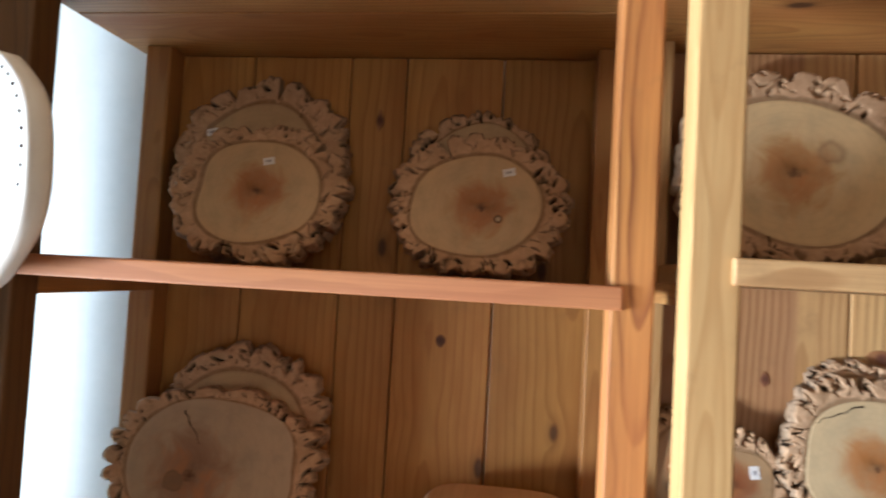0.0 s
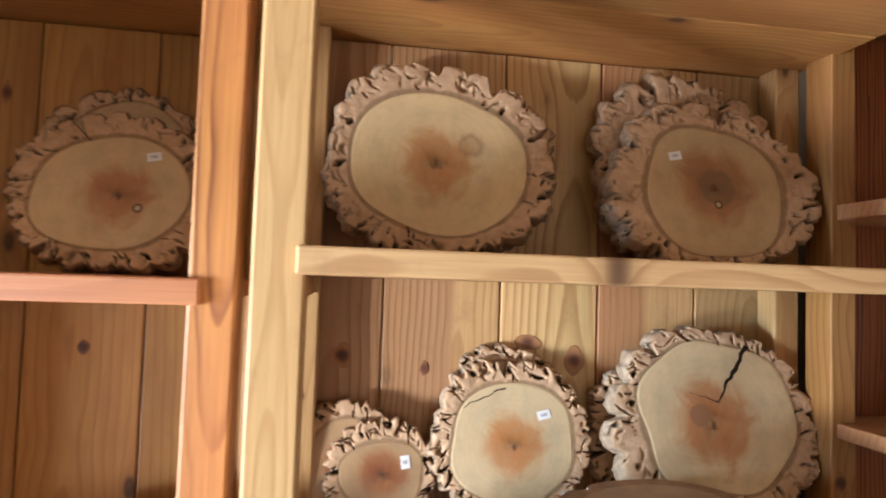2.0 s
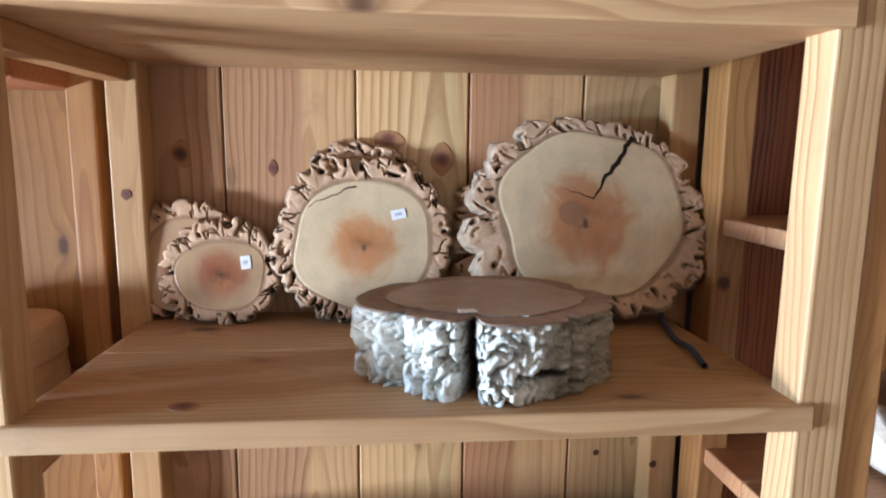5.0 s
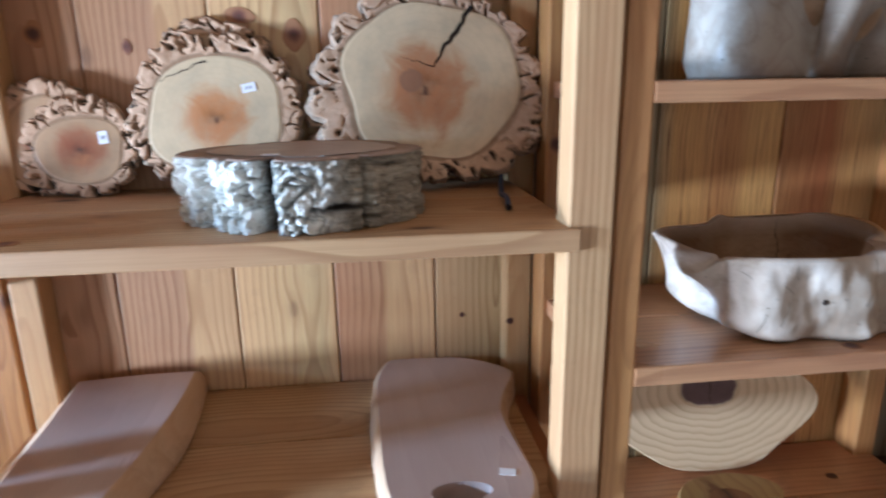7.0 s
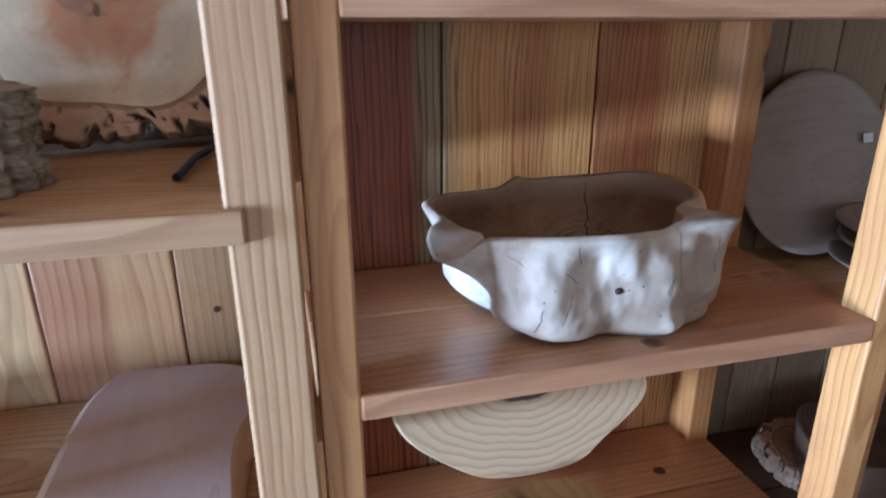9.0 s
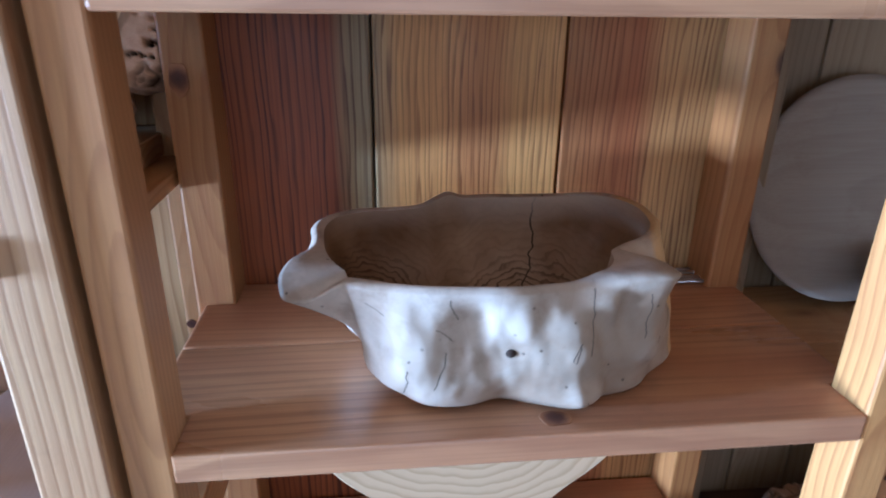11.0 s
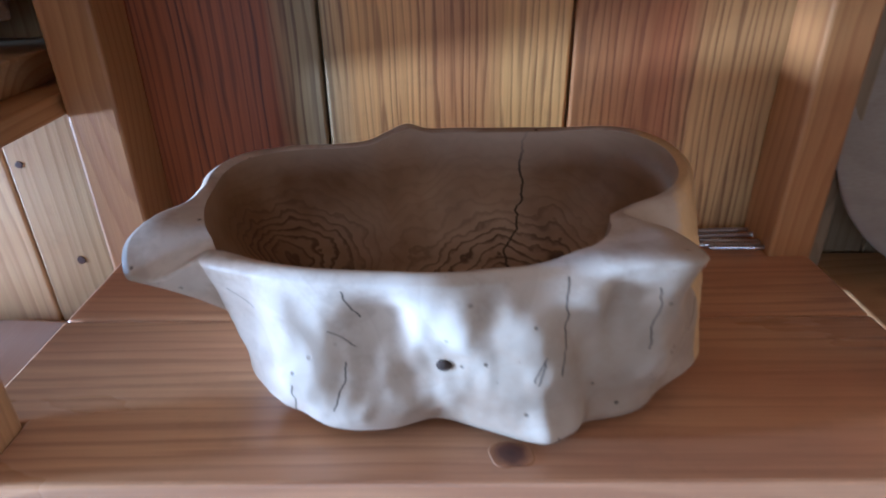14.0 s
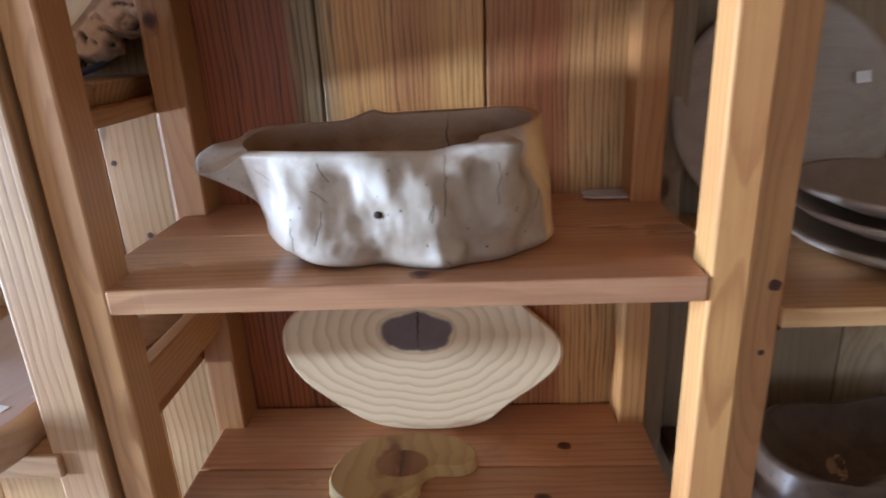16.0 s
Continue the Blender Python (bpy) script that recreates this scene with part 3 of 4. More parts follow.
    rough = [wave(th, q, 10, 60, 0.3) for _ in range(8)]
    side = 9
    for i in range(1, side + 1):
        g = i / side
        kk = 1 + 0.028 * rough[i % 8] + 0.035 * math.sin(math.pi * g) * (0.4 + lob) * ragged
        yy = y[-1] * (1 - g) + thick * g
        zz = np.maximum(zo * kk, -bt)
        rows.append(np.stack([xo * kk, yy, zz], -1)[None])
        bark.append(np.full((1, n), 0.62))
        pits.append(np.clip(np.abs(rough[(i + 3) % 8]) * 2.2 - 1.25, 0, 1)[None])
        cambs.append(np.zeros((1, n)))
    rows.append(np.stack([xi * 0.5, np.full(n, thick), zi * 0.5], -1)[None])
    bark.append(np.full((1, n), 0.5)), pits.append(np.zeros((1, n))), cambs.append(np.zeros((1, n)))
    me = grid_mesh("burl_rim", np.concatenate(rows), caps=(False, True))
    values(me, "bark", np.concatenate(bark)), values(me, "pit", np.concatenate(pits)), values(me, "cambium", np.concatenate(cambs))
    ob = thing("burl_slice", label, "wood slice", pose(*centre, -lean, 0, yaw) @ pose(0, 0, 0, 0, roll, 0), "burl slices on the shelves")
    rim = hang("burl_rim", me, MAT['burl'], ob, "frilly pinkish burl rim with pits, their shade put into the colour", True)
    disc = np.stack([np.stack([xi * g, np.full(n, -0.0006 * (g < 0.99)), zi * g], -1) for g in (1.0, 0.97, 0.6, 0.25)])
    hang("sawn_face", grid_mesh("sawn_face", disc, caps=(False, True)), face, ob, "smooth sawn face with an orange heart")
    if tag:
        price_label(ob, *tag)
    for i, ck in enumerate(cracks):
        wedge(ob, *ck, seed * 7 + i)
    return ob


# ---- structure: the room ----
def setting(name, lo, hi, material, label):
    return tagged(bar(name, lo, hi, material, bevel=0), label, "building", kind="structure")


setting("floor", (-2.3, -3.1, -0.1), (4.2, 1.3, 0.0), MAT['floor'], "plain grey concrete floor of the shop")
setting("ceiling", (-2.3, -3.1, 2.7), (4.2, 1.3, 2.8), MAT['ceil'], "unseen brown ceiling, dark to keep bounce light low")
setting("wall_back", (-2.2, 1.13, 0), (4.1, 1.3, 2.7), MAT['plaster'], "white plastered wall behind the shelves")
setting("wall_right", (4.1, -3.0, 0), (4.2, 1.3, 2.7), MAT['ceil'], "unseen brown end wall, dark to keep bounce light low")


# block added only to hold the side window's light off the first unit
setting("wall_pier", (-1.12, 0.61, 0), (-0.74, 0.90, 2.7), MAT['plaster'], "added plaster block that keeps window light off the first unit")


def wall_with_opening(name, axis, at, outer, lo, hi, w0, w1, z0, z1, label, mat):
    """A wall with one opening through it, in four blocks."""
    ob = thing(name, label, "wall", kind="structure")
    for s0, s1, b0, b1 in ((lo, w0, 0, 2.7), (w1, hi, 0, 2.7), (w0, w1, 0, z0), (w0, w1, z1, 2.7)):
        a, b = ((at, s0, b0), (outer, s1, b1)) if axis == 'x' else ((s0, at, b0), (s1, outer, b1))
        bar("wall_block", [min(p, q) for p, q in zip(a, b)], [max(p, q) for p, q in zip(a, b)], mat, ob, 0)
    return ob


wall_with_opening("wall_left", 'x', -2.2, -2.3, -3.0, 1.13, -0.50, 0.42, 0.72, 1.76, "white plastered side wall with a square window", MAT['plaster'])
# unseen wall, opened only where the added fill lamp stands
wall_with_opening("wall_front", 'y', -3.0, -3.1, -2.2, 4.1, -0.2, 2.2, 0.7, 1.9, "unseen brown front wall with an opening for the fill lamp", MAT['ceil'])


# ---- shelving units ----
def board_bm(outline, mid, th):
    """A board cut to an outline seen from above, its edges worn round."""
    bm = bmesh.new()
    low = [bm.verts.new((x - mid[0], y - mid[1], -th / 2)) for x, y in outline]
    bottom = bm.faces.new(low)
    up = bmesh.ops.extrude_face_region(bm, geom=[bottom])
    bmesh.ops.translate(bm, vec=(0, 0, th), verts=[v for v in up["geom"] if isinstance(v, bmesh.types.BMVert)])
    bmesh.ops.recalc_face_normals(bm, faces=bm.faces[:])
    bmesh.ops.bevel(bm, geom=bm.edges[:], offset=0.0025, segments=2, profile=0.5, affect='EDGES')
    return bm


def unit(label, x0, x1, front, back, posts, rear, shelves, planks, mats, top, rail=0, drop=0.0, low=0.0, proud=0.006, notch=None):
    """Open shelving of sawn pine: four posts, side rails, boards and a planked back.
    posts: (x0, x1) of the front posts; rear: of the rear ones; shelves: (top, thickness, x0, x1)."""
    ob = thing("shelving_unit", label, "shelving", pose((x0 + x1) / 2, (front + back) / 2, 0), "shelving units along the wall")
    inv = ob.matrix_world.inverted()
    deep_rear = 0.055 if notch else 0.045

    def piece(name, lo, hi, mat, lab="", bevel=0.002):
        o = bar(name, lo, hi, mat, ob, bevel, lab)
        o.matrix_basis = inv @ o.matrix_basis
        return o
    for i, (a, b) in enumerate(posts):
        piece("post", (a, front, 0), (b, front + 0.045, top), mats['post'][i], "", 0.003)
    for a, b in rear:
        piece("post", (a, back - deep_rear, 0), (b, back, top), mats['rear'], "", 0.003)
    for level, (z, th, a, b) in enumerate(shelves):
        # lower shelves can take a material with the shade painted in
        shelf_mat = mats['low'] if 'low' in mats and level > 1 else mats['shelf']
        deep = back - front - 0.002
        mid = front + deep * 0.52
        c, d = notch or (a, b)
        half = (mid - 0.001 - front + proud) / 2
        o = part("shelf", board_bm(((a, front - proud), (b, front - proud), (b, front + 0.047), (d, front + 0.047), (d, mid - 0.001), (c, mid - 0.001), (c, front + 0.047), (a, front + 0.047)) if notch else
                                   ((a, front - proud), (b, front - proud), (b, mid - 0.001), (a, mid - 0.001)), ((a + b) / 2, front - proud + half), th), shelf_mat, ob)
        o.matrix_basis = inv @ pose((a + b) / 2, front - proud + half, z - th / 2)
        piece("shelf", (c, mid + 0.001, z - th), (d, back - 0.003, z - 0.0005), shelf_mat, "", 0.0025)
        if level >= rail:
            for side, (p, q) in enumerate(((posts[0][0] + 0.008, posts[0][1] - 0.008), (posts[1][0] + 0.008, posts[1][1] - 0.008))[:1 if level == rail or drop else 2]):
                piece("rail", (p, front + 0.047, z - th - drop - (0.018 if side else 0.026 if level == 0 else 0.05)), (q, back - 0.047, z - th - drop), mats['rail'])
    piece("top_board", (x0 - 0.01, front - 0.01, top), (x1 + 0.01, (front + back) / 2 - 0.001, top + 0.028), mats['top'])
    piece("top_board", (x0 - 0.01, (front + back) / 2 + 0.001, top), (x1 + 0.01, back + 0.02, top + 0.028), mats['top'])
    for a, b, mat in planks:
        piece("plank", (a + 0.0012, back + 0.001, low), (b - 0.0012, back + 0.019, top - 0.002), mat, "", 0.0025)
    return ob


M = MAT
ua = unit("honey-coloured pine shelving with open sides and a planked back", -0.69, 0.142, 0.708, 1.064,
     ((-0.69, -0.612), (0.096, 0.142)), ((-0.668, -0.622), (0.104, 0.142)),
     ((1.699, 0.026, -0.612, 0.109), (1.27, 0.026, -0.612, 0.109), (0.75, 0.026, -0.612, 0.106), (0.3, 0.026, -0.612, 0.106)),
     ((-0.668, -0.488, M['p_honey']), (-0.488, -0.311, M['p_honey']), (-0.311, -0.212, M['p_honey']), (-0.212, -0.046, M['p_honey']), (-0.046, 0.142, M['p_honey'])),
     {'post': (M['dark_z'], M['redpost_z']), 'rear': M['honey_z'], 'shelf': M['redshelf_x'], 'rail': M['honey_y'], 'top': M['honey_x']}, 2.072)
ub = unit("pale yellow pine shelving with pinkish back planks", 0.162, 0.974, 0.655, 1.028,
     ((0.162, 0.211), (0.923, 0.974)), ((0.170, 0.212), (0.931, 0.974)),
     ((1.733, 0.027, 0.202, 0.937), (1.362, 0.026, 0.203, 0.937), (1.015, 0.026, 0.205, 0.934), (0.5, 0.026, 0.205, 0.934), (0.15, 0.026, 0.205, 0.934)),
     ((0.170, 0.305, M['b1']), (0.305, 0.489, M['b2']), (0.489, 0.650, M['b3']), (0.650, 0.818, M['b4']), (0.818, 0.974, M['b3'])),
     {'post': (M['pale_z'], M['tan_z']), 'rear': M['pale_z'], 'shelf': M['tan_x'], 'rail': M['oiled_y'], 'top': M['honey_x']}, 2.072)
uc = unit("oiled pine shelving with red, gold and green streaked back planks", 0.986, 1.600, 0.664, 0.965,
     ((0.980, 1.014), (1.562, 1.598)), ((0.970, 1.012), (1.552, 1.590)),
     ((1.840, 0.024, 1.0135, 1.5625), (1.513, 0.023, 1.0135, 1.5625), (1.187, 0.025, 1.0135, 1.5625), (0.860, 0.025, 1.0135, 1.5625), (0.5, 0.025, 1.0135, 1.5625)),
     ((0.995, 1.166, M['c1']), (1.166, 1.376, M['c2']), (1.376, 1.600, M['c3'])),
     {'post': (M['oiled_z'], M['honey_z']), 'rear': M['honey_z'], 'shelf': M['red_x'], 'rail': M['oiled_y'], 'top': M['honey_x']}, 2.13, 2, 0.085, 0.0, 0.001, (0.979, 1.588))
ud = unit("pine shelving with weathered greenish back planks", 1.614, 2.42, 0.690, 1.000,
     ((1.604, 1.641), (2.37, 2.42)), ((1.594, 1.630), (2.37, 2.42)),
     ((1.55, 0.024, 1.640, 2.38), (1.143, 0.02, 1.640, 2.38), (0.79, 0.024, 1.640, 2.38), (0.4, 0.024, 1.640, 2.38)),
     ((1.604, 1.700, M['p_grey']), (1.700, 1.795, M['p_grey']), (1.795, 1.90, M['p_grey']), (1.90, 2.0, M['p_grey']), (2.0, 2.12, M['p_grey']), (2.12, 2.26, M['p_grey']), (2.26, 2.42, M['p_grey'])),
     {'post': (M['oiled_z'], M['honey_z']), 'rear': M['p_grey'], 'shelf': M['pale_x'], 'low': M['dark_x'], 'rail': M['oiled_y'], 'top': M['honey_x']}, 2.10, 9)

# ---- knots that show in the planks and posts ----
def knot(x, y, z, a, b, face, dark=0.5, tip=0.0):
    n = 28
    th = np.linspace(0, 2 * np.pi, n, endpoint=False)
    q = rng(int(abs(x * 977) + abs(z * 331)))
    k = 1 + 0.12 * wave(th, q, 2, 5)
    rows = np.stack([np.stack([a * np.cos(th) * k * f, np.full(n, -h), b * np.sin(th) * k * f], -1) for f, h in ((1.0, 0.0), (0.95, 0.0006), (0.4, 0.0008))])
    ob = hang("knot", grid_mesh("knot", rows, caps=(False, True)), MAT['knot'] if dark > 0.4 else MAT['knot_soft'], face, "dark knot in the board")
    ob.matrix_basis = face.matrix_world.inverted() @ pose(x, y, z, tip)


def knot_mat(name, inner, outer):
    n = Nodes(name)
    p = n.coords()
    x, y, z = n.split(p)
    r = n.math('SQRT', n.math('ADD', n.math('MULTIPLY', x, x), n.math('MULTIPLY', z, z)))
    w = n.noise(p, 90.0, 4)
    f = n.math('ADD', n.math('MULTIPLY', r, 75.0), n.math('MULTIPLY_ADD', w, 0.6, -0.3))
    return n.done(n.ramp(f, [(0.0, tuple(v * 0.5 for v in inner)), (0.45, inner), (1.0, outer)]), 0.6, w, 0.3, 0.001)


MAT['knot'] = knot_mat("knot_dark", (0.10, 0.035, 0.018), (0.36, 0.16, 0.06))
MAT['knot_soft'] = knot_mat("knot_soft", (0.17, 0.062, 0.036), (0.36, 0.17, 0.075))
bpy.context.view_layer.update()
for u, x, y, z, a, b, d in ((ua, -0.129, 1.0645, 1.59, 0.009, 0.010, 1), (ua, -0.255, 1.0645, 1.96, 0.006, 0.018, 0.2), (ub, 0.247, 1.0285, 1.588, 0.014, 0.019, 1), (ub, 0.535, 1.0285, 1.612, 0.022, 0.013, 0.2),
                           (ub, 0.612, 1.0285, 1.585, 0.016, 0.024, 0.2), (ub, 0.864, 1.0285, 1.124, 0.0045, 0.005, 1), (ub, 0.832, 1.0285, 1.236, 0.004, 0.004, 1),
                           (ub, 0.189, 0.9825, 1.535, 0.007, 0.007, 0.2), 
                           (ud, 1.632, 0.6895, 1.165, 0.006, 0.006, 1), (ud, 1.628, 0.6895, 1.095, 0.003, 0.003, 1), (ud, 1.80, 1.0005, 0.96, 0.007, 0.007, 1)):
    knot(x, y, z, a, b, u, d)
for u, x, y, z, a, b, d in ((ub, 0.938, 0.9825, 1.126, 0.006, 0.006, 1), (uc, 0.985, 0.9095, 1.425, 0.010, 0.016, 1), (ud, 1.90, 1.0005, 1.02, 0.006, 0.006, 1), (ub, 0.372, 1.0285, 1.57, 0.006, 0.012, 0.2)):
    knot(x, y, z, a, b, u, d)
knot(1.306, 0.683, 1.1872, 0.013, 0.010, uc, 1, -90)
knot(1.43, 0.76, 0.8602, 0.012, 0.009, uc, 1, -90)
knot(1.47, 0.86, 0.8602, 0.010, 0.008, uc, 1, -90)
knot(0.345, 0.685, 1.3622, 0.016, 0.010, ub, 0.2, -90)

# ---- burl slices ----
G = "burl slice on the shelf, "
GREYBR = (0.20, 0.12, 0.07)
CREAM = (0.60, 0.43, 0.25)
f1 = slice_face("face_cream_round", 0.10, (0.0, 0.0))
f2 = slice_face("face_cream_eye", 0.10, (0.01, -0.005), eye=(0.037, -0.022))
f3 = slice_face("face_grey_pink", 0.14, (-0.03, -0.02), (0.50, 0.385, 0.27), (0.33, 0.19, 0.12), 0.5, (-0.055, -0.03, 0.02, GREYBR))
f4 = slice_face("face_pale_oval", 0.125, (-0.005, -0.005), (0.68, 0.50, 0.28), (0.46, 0.21, 0.075), 0.42, (0.045, 0.026, 0.024, (0.26, 0.14, 0.075)), loop=True)
f5 = slice_face("face_dark_heart", 0.11, (0.0, 0.005), (0.54, 0.38, 0.215), (0.34, 0.155, 0.07), 0.58, (0.003, 0.006, 0.036, GREYBR), (0.003, -0.02))
f6 = slice_face("face_small_brown", 0.06, (0.0, 0.0), (0.44, 0.28, 0.15), (0.30, 0.095, 0.035), 0.6)
f7 = slice_face("face_orange_heart", 0.09, (0.0, -0.005), (0.60, 0.46, 0.28), (0.47, 0.19, 0.06), 0.52)
f8 = slice_face("face_split", 0.12, (-0.01, -0.015), (0.66, 0.50, 0.30), (0.46, 0.18, 0.065), 0.58, (-0.03, 0.0, 0.02, (0.28, 0.14, 0.08)))
f9 = slice_face("face_hidden", 0.10, (0.0, 0.0), (0.50, 0.36, 0.21))

burl_slice(G + "thick, in front of a larger one", (-0.434, 0.987, 1.82), 14, 0.102, 0.087, 0.158, 0.150, 0.125, 0.122, 0.042, 11, f1, (0.012, 0.053))
burl_slice(G + "large and dark, half hidden by another", (-0.455, 1.026, 1.866), 8, 0.105, 0.110, 0.158, 0.158, 0.165, 0.166, 0.028, 12, f9, (-0.088, 0.06))
burl_slice(G + "with a small knot beside its heart", (-0.077, 0.989, 1.812), 14, 0.098, 0.083, 0.137, 0.148, 0.122, 0.113, 0.034, 13, f2, (0.05, 0.056))
burl_slice(G + "half hidden by another", (-0.075, 1.03, 1.843), 8, 0.098, 0.106, 0.133, 0.112, 0.135, 0.143, 0.026, 14, f9)
burl_slice(G + "greyish pink with a thin split", (-0.468, 0.957, 1.385), 14, 0.142, 0.094, 0.180, 0.178, 0.120, 0.114, 0.036, 15, f3, None, ((-0.055, 0.078, -0.022, 0.028, 0.003, 0.0006),))
burl_slice(G + "curly, half hidden by another", (-0.455, 1.004, 1.42), 9, 0.12, 0.10, 0.150, 0.155, 0.150, 0.149, 0.028, 16, f9)
burl_slice(G + "wide and pale with a looped knot", (0.372, 0.935, 1.872), 13, 0.122, 0.106, 0.172, 0.170, 0.164, 0.140, 0.042, 17, f4)
burl_slice(G + "half hidden by a wide pale one", (0.410, 0.994, 1.872), 5, 0.11, 0.10, 0.150, 0.158, 0.135, 0.138, 0.026, 18, f9)
burl_slice(G + "with a dark brown heart", (0.784, 0.920, 1.850), 13, 0.108, 0.099, 0.172, 0.176, 0.146, 0.116, 0.034, 19, f5, (-0.058, 0.054))
burl_slice(G + "tall, half hidden by another", (0.775, 0.968, 1.880), 10, 0.115, 0.115, 0.168, 0.170, 0.172, 0.148, 0.028, 20, f9)
burl_slice(G + "small and oval with a brown face", (0.310, 0.970, 1.428), 12, 0.059, 0.045, 0.084, 0.076, 0.078, 0.067, 0.020, 21, f6, (0.032, 0.017, -0.0012, -8.0, 0.013, 0.018), ragged=0.7)
burl_slice(G + "small, half hidden by another", (0.258, 0.990, 1.437), 6, 0.056, 0.062, 0.080, 0.080, 0.092, 0.075, 0.016, 22, f6, ragged=0.7)
burl_slice(G + "round with an orange heart", (0.500, 0.971, 1.471), 13, 0.093, 0.084, 0.125, 0.125, 0.128, 0.111, 0.030, 23, f7, (0.048, 0.040), ((-0.075, 0.052, -0.01, 0.08, 0.001, 0.0022),))
burl_slice(G + "hidden by a round one", (0.495, 1.006, 1.50), 5, 0.08, 0.08, 0.095, 0.105, 0.112, 0.138, 0.018, 24, f9)
burl_slice(G + "large, with a wide black split", (0.810, 0.945, 1.516), 14, 0.123, 0.111, 0.172, 0.166, 0.138, 0.156, 0.034, 25, f8, None,
           ((0.062, 0.105, 0.002, 0.022, 0.009, 0.002), (0.004, 0.02, -0.045, 0.036, 0.002, 0.0004)))
burl_slice(G + "hidden by a large split one", (0.790, 0.996, 1.485), 6, 0.12, 0.09, 0.175, 0.150, 0.110, 0.121, 0.020, 26, f9)


# ---- log slice lying on the shelf ----
def log_slice():
    q = rng(31)
    n, m = 600, 52
    th = np.linspace(0, 2 * np.pi, n, endpoint=False)
    c, s = np.cos(th), np.sin(th)
    base = 1 + 0.07 * wave(th, q, 2, 5)
    cleft = np.zeros(n)
    for at, w, d in ((4.47, 0.075, 0.34), (3.86, 0.06, 0.18), (4.10, 0.03, 0.10), (5.24, 0.035, 0.13), (0.4, 0.1, 0.12), (2.2, 0.09, 0.15), (5.95, 0.05, 0.10)):
        dd = (th - at + np.pi) % (2 * np.pi) - np.pi
        cleft += d * np.exp(-(dd / w) ** 2)
    h = 0.076
    rows, pit = [], []
    for i in range(m):
        g = i / (m - 1)
        row, pr = [], []
        for j in range(n):
            k = base[j] - cleft[j] * (0.75 + 0.25 * math.sin(3 * g + 1))
            px, py, pz = 0.138 * c[j] * k, 0.108 * s[j] * k, g * h
            left = min(1.0, max(0.25, (0.06 - px) / 0.06))
            big = noise.noise(Vector((px * 26, py * 26, pz * 20 + 3)))
            wx = 0.8 * noise.noise(Vector((px * 60, py * 60, pz * 60 + 7)))
            lump = noise.voronoi(Vector((px * 52 + wx, py * 52 - wx, pz * 42 + wx)))[0]
            edge = max(0.0, 1 - (lump[1] - lump[0]) / 0.16)
            fine = noise.noise(Vector((px * 210, py * 210, pz * 150)))
            mid = noise.noise(Vector((px * 95, py * 95, pz * 80)))
            split = max(0.0, noise.noise(Vector((px * 14, py * 14, pz * 110))) - 0.12)
            out = 0.010 * big + left * (0.004 - 0.016 * edge) + 0.003 * mid + 0.003 * fine - (1 - left) * 0.012 * split
            rad = math.hypot(px, py)
            f = 1 + out / rad + 0.02 * math.sin(math.pi * g)
            row.append((px * f, py * f, pz))
            # strength of the painted shade in clefts, lump gaps and splits
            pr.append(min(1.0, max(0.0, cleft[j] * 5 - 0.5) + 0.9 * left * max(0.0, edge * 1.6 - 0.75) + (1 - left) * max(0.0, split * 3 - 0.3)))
        rows.append(np.array(row)), pit.append(np.array(pr))
    me = grid_mesh("bark", np.stack(rows), caps=(True, True))
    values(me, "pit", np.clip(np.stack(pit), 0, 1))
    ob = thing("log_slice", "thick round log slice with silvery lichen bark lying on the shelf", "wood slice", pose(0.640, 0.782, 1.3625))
    hang("bark", me, MAT['lichen'], ob, "furrowed grey bark with silver lichen, cleft shade put into its colour", True)
    k = (base - cleft * 0.8) * 0.97
    ring = [np.stack([0.138 * c * k * f, 0.108 * s * k * f, np.full(n, h + z)], -1) for f, z in ((1.045, 0.0005), (1.03, 0.002), (0.80, 0.002))]
    me = grid_mesh("bark_ring", np.stack(ring))
    hang("bark_ring", me, ring_face, ob, "pinkish cut bark ring")
    k2 = base * 0.66 + 0.16 - cleft * 0.25
    ring = [np.stack([0.131 * c * k2 * f, 0.103 * s * k2 * f, np.full(n, h + 0.003)], -1) for f in (1.0, 0.6, 0.2)]
    hang("sawn_face", grid_mesh("sawn_face", np.stack(ring), caps=(False, True)), slab_face, ob, "smooth pinkish brown sawn face")
    tag = part("price_label", box_bm(0.018, 0.012, 0.0006, 0), MAT['label'], ob, "small white paper price label")
    tag.matrix_basis = pose(-0.03, -0.068, h + 0.0036, 0, 0, 10)


slab_face = plain("sawn_pinkish_face", (0.37, 0.28, 0.23), 0.45, 40, 0.2)
ring_face = plain("cut_bark_ring", (0.30, 0.215, 0.165), 0.8, 70, 0.35)
log_slice()


# ---- thick slabs on the third shelf ----
def smooth_loop(points, times=3):
    p = np.array(points, dtype=float)
    for _ in range(times):
        nxt = np.roll(p, -1, 0)
        p = np.stack([0.75 * p + 0.25 * nxt, 0.25 * p + 0.75 * nxt], 1).reshape(-1, 2)
    return p


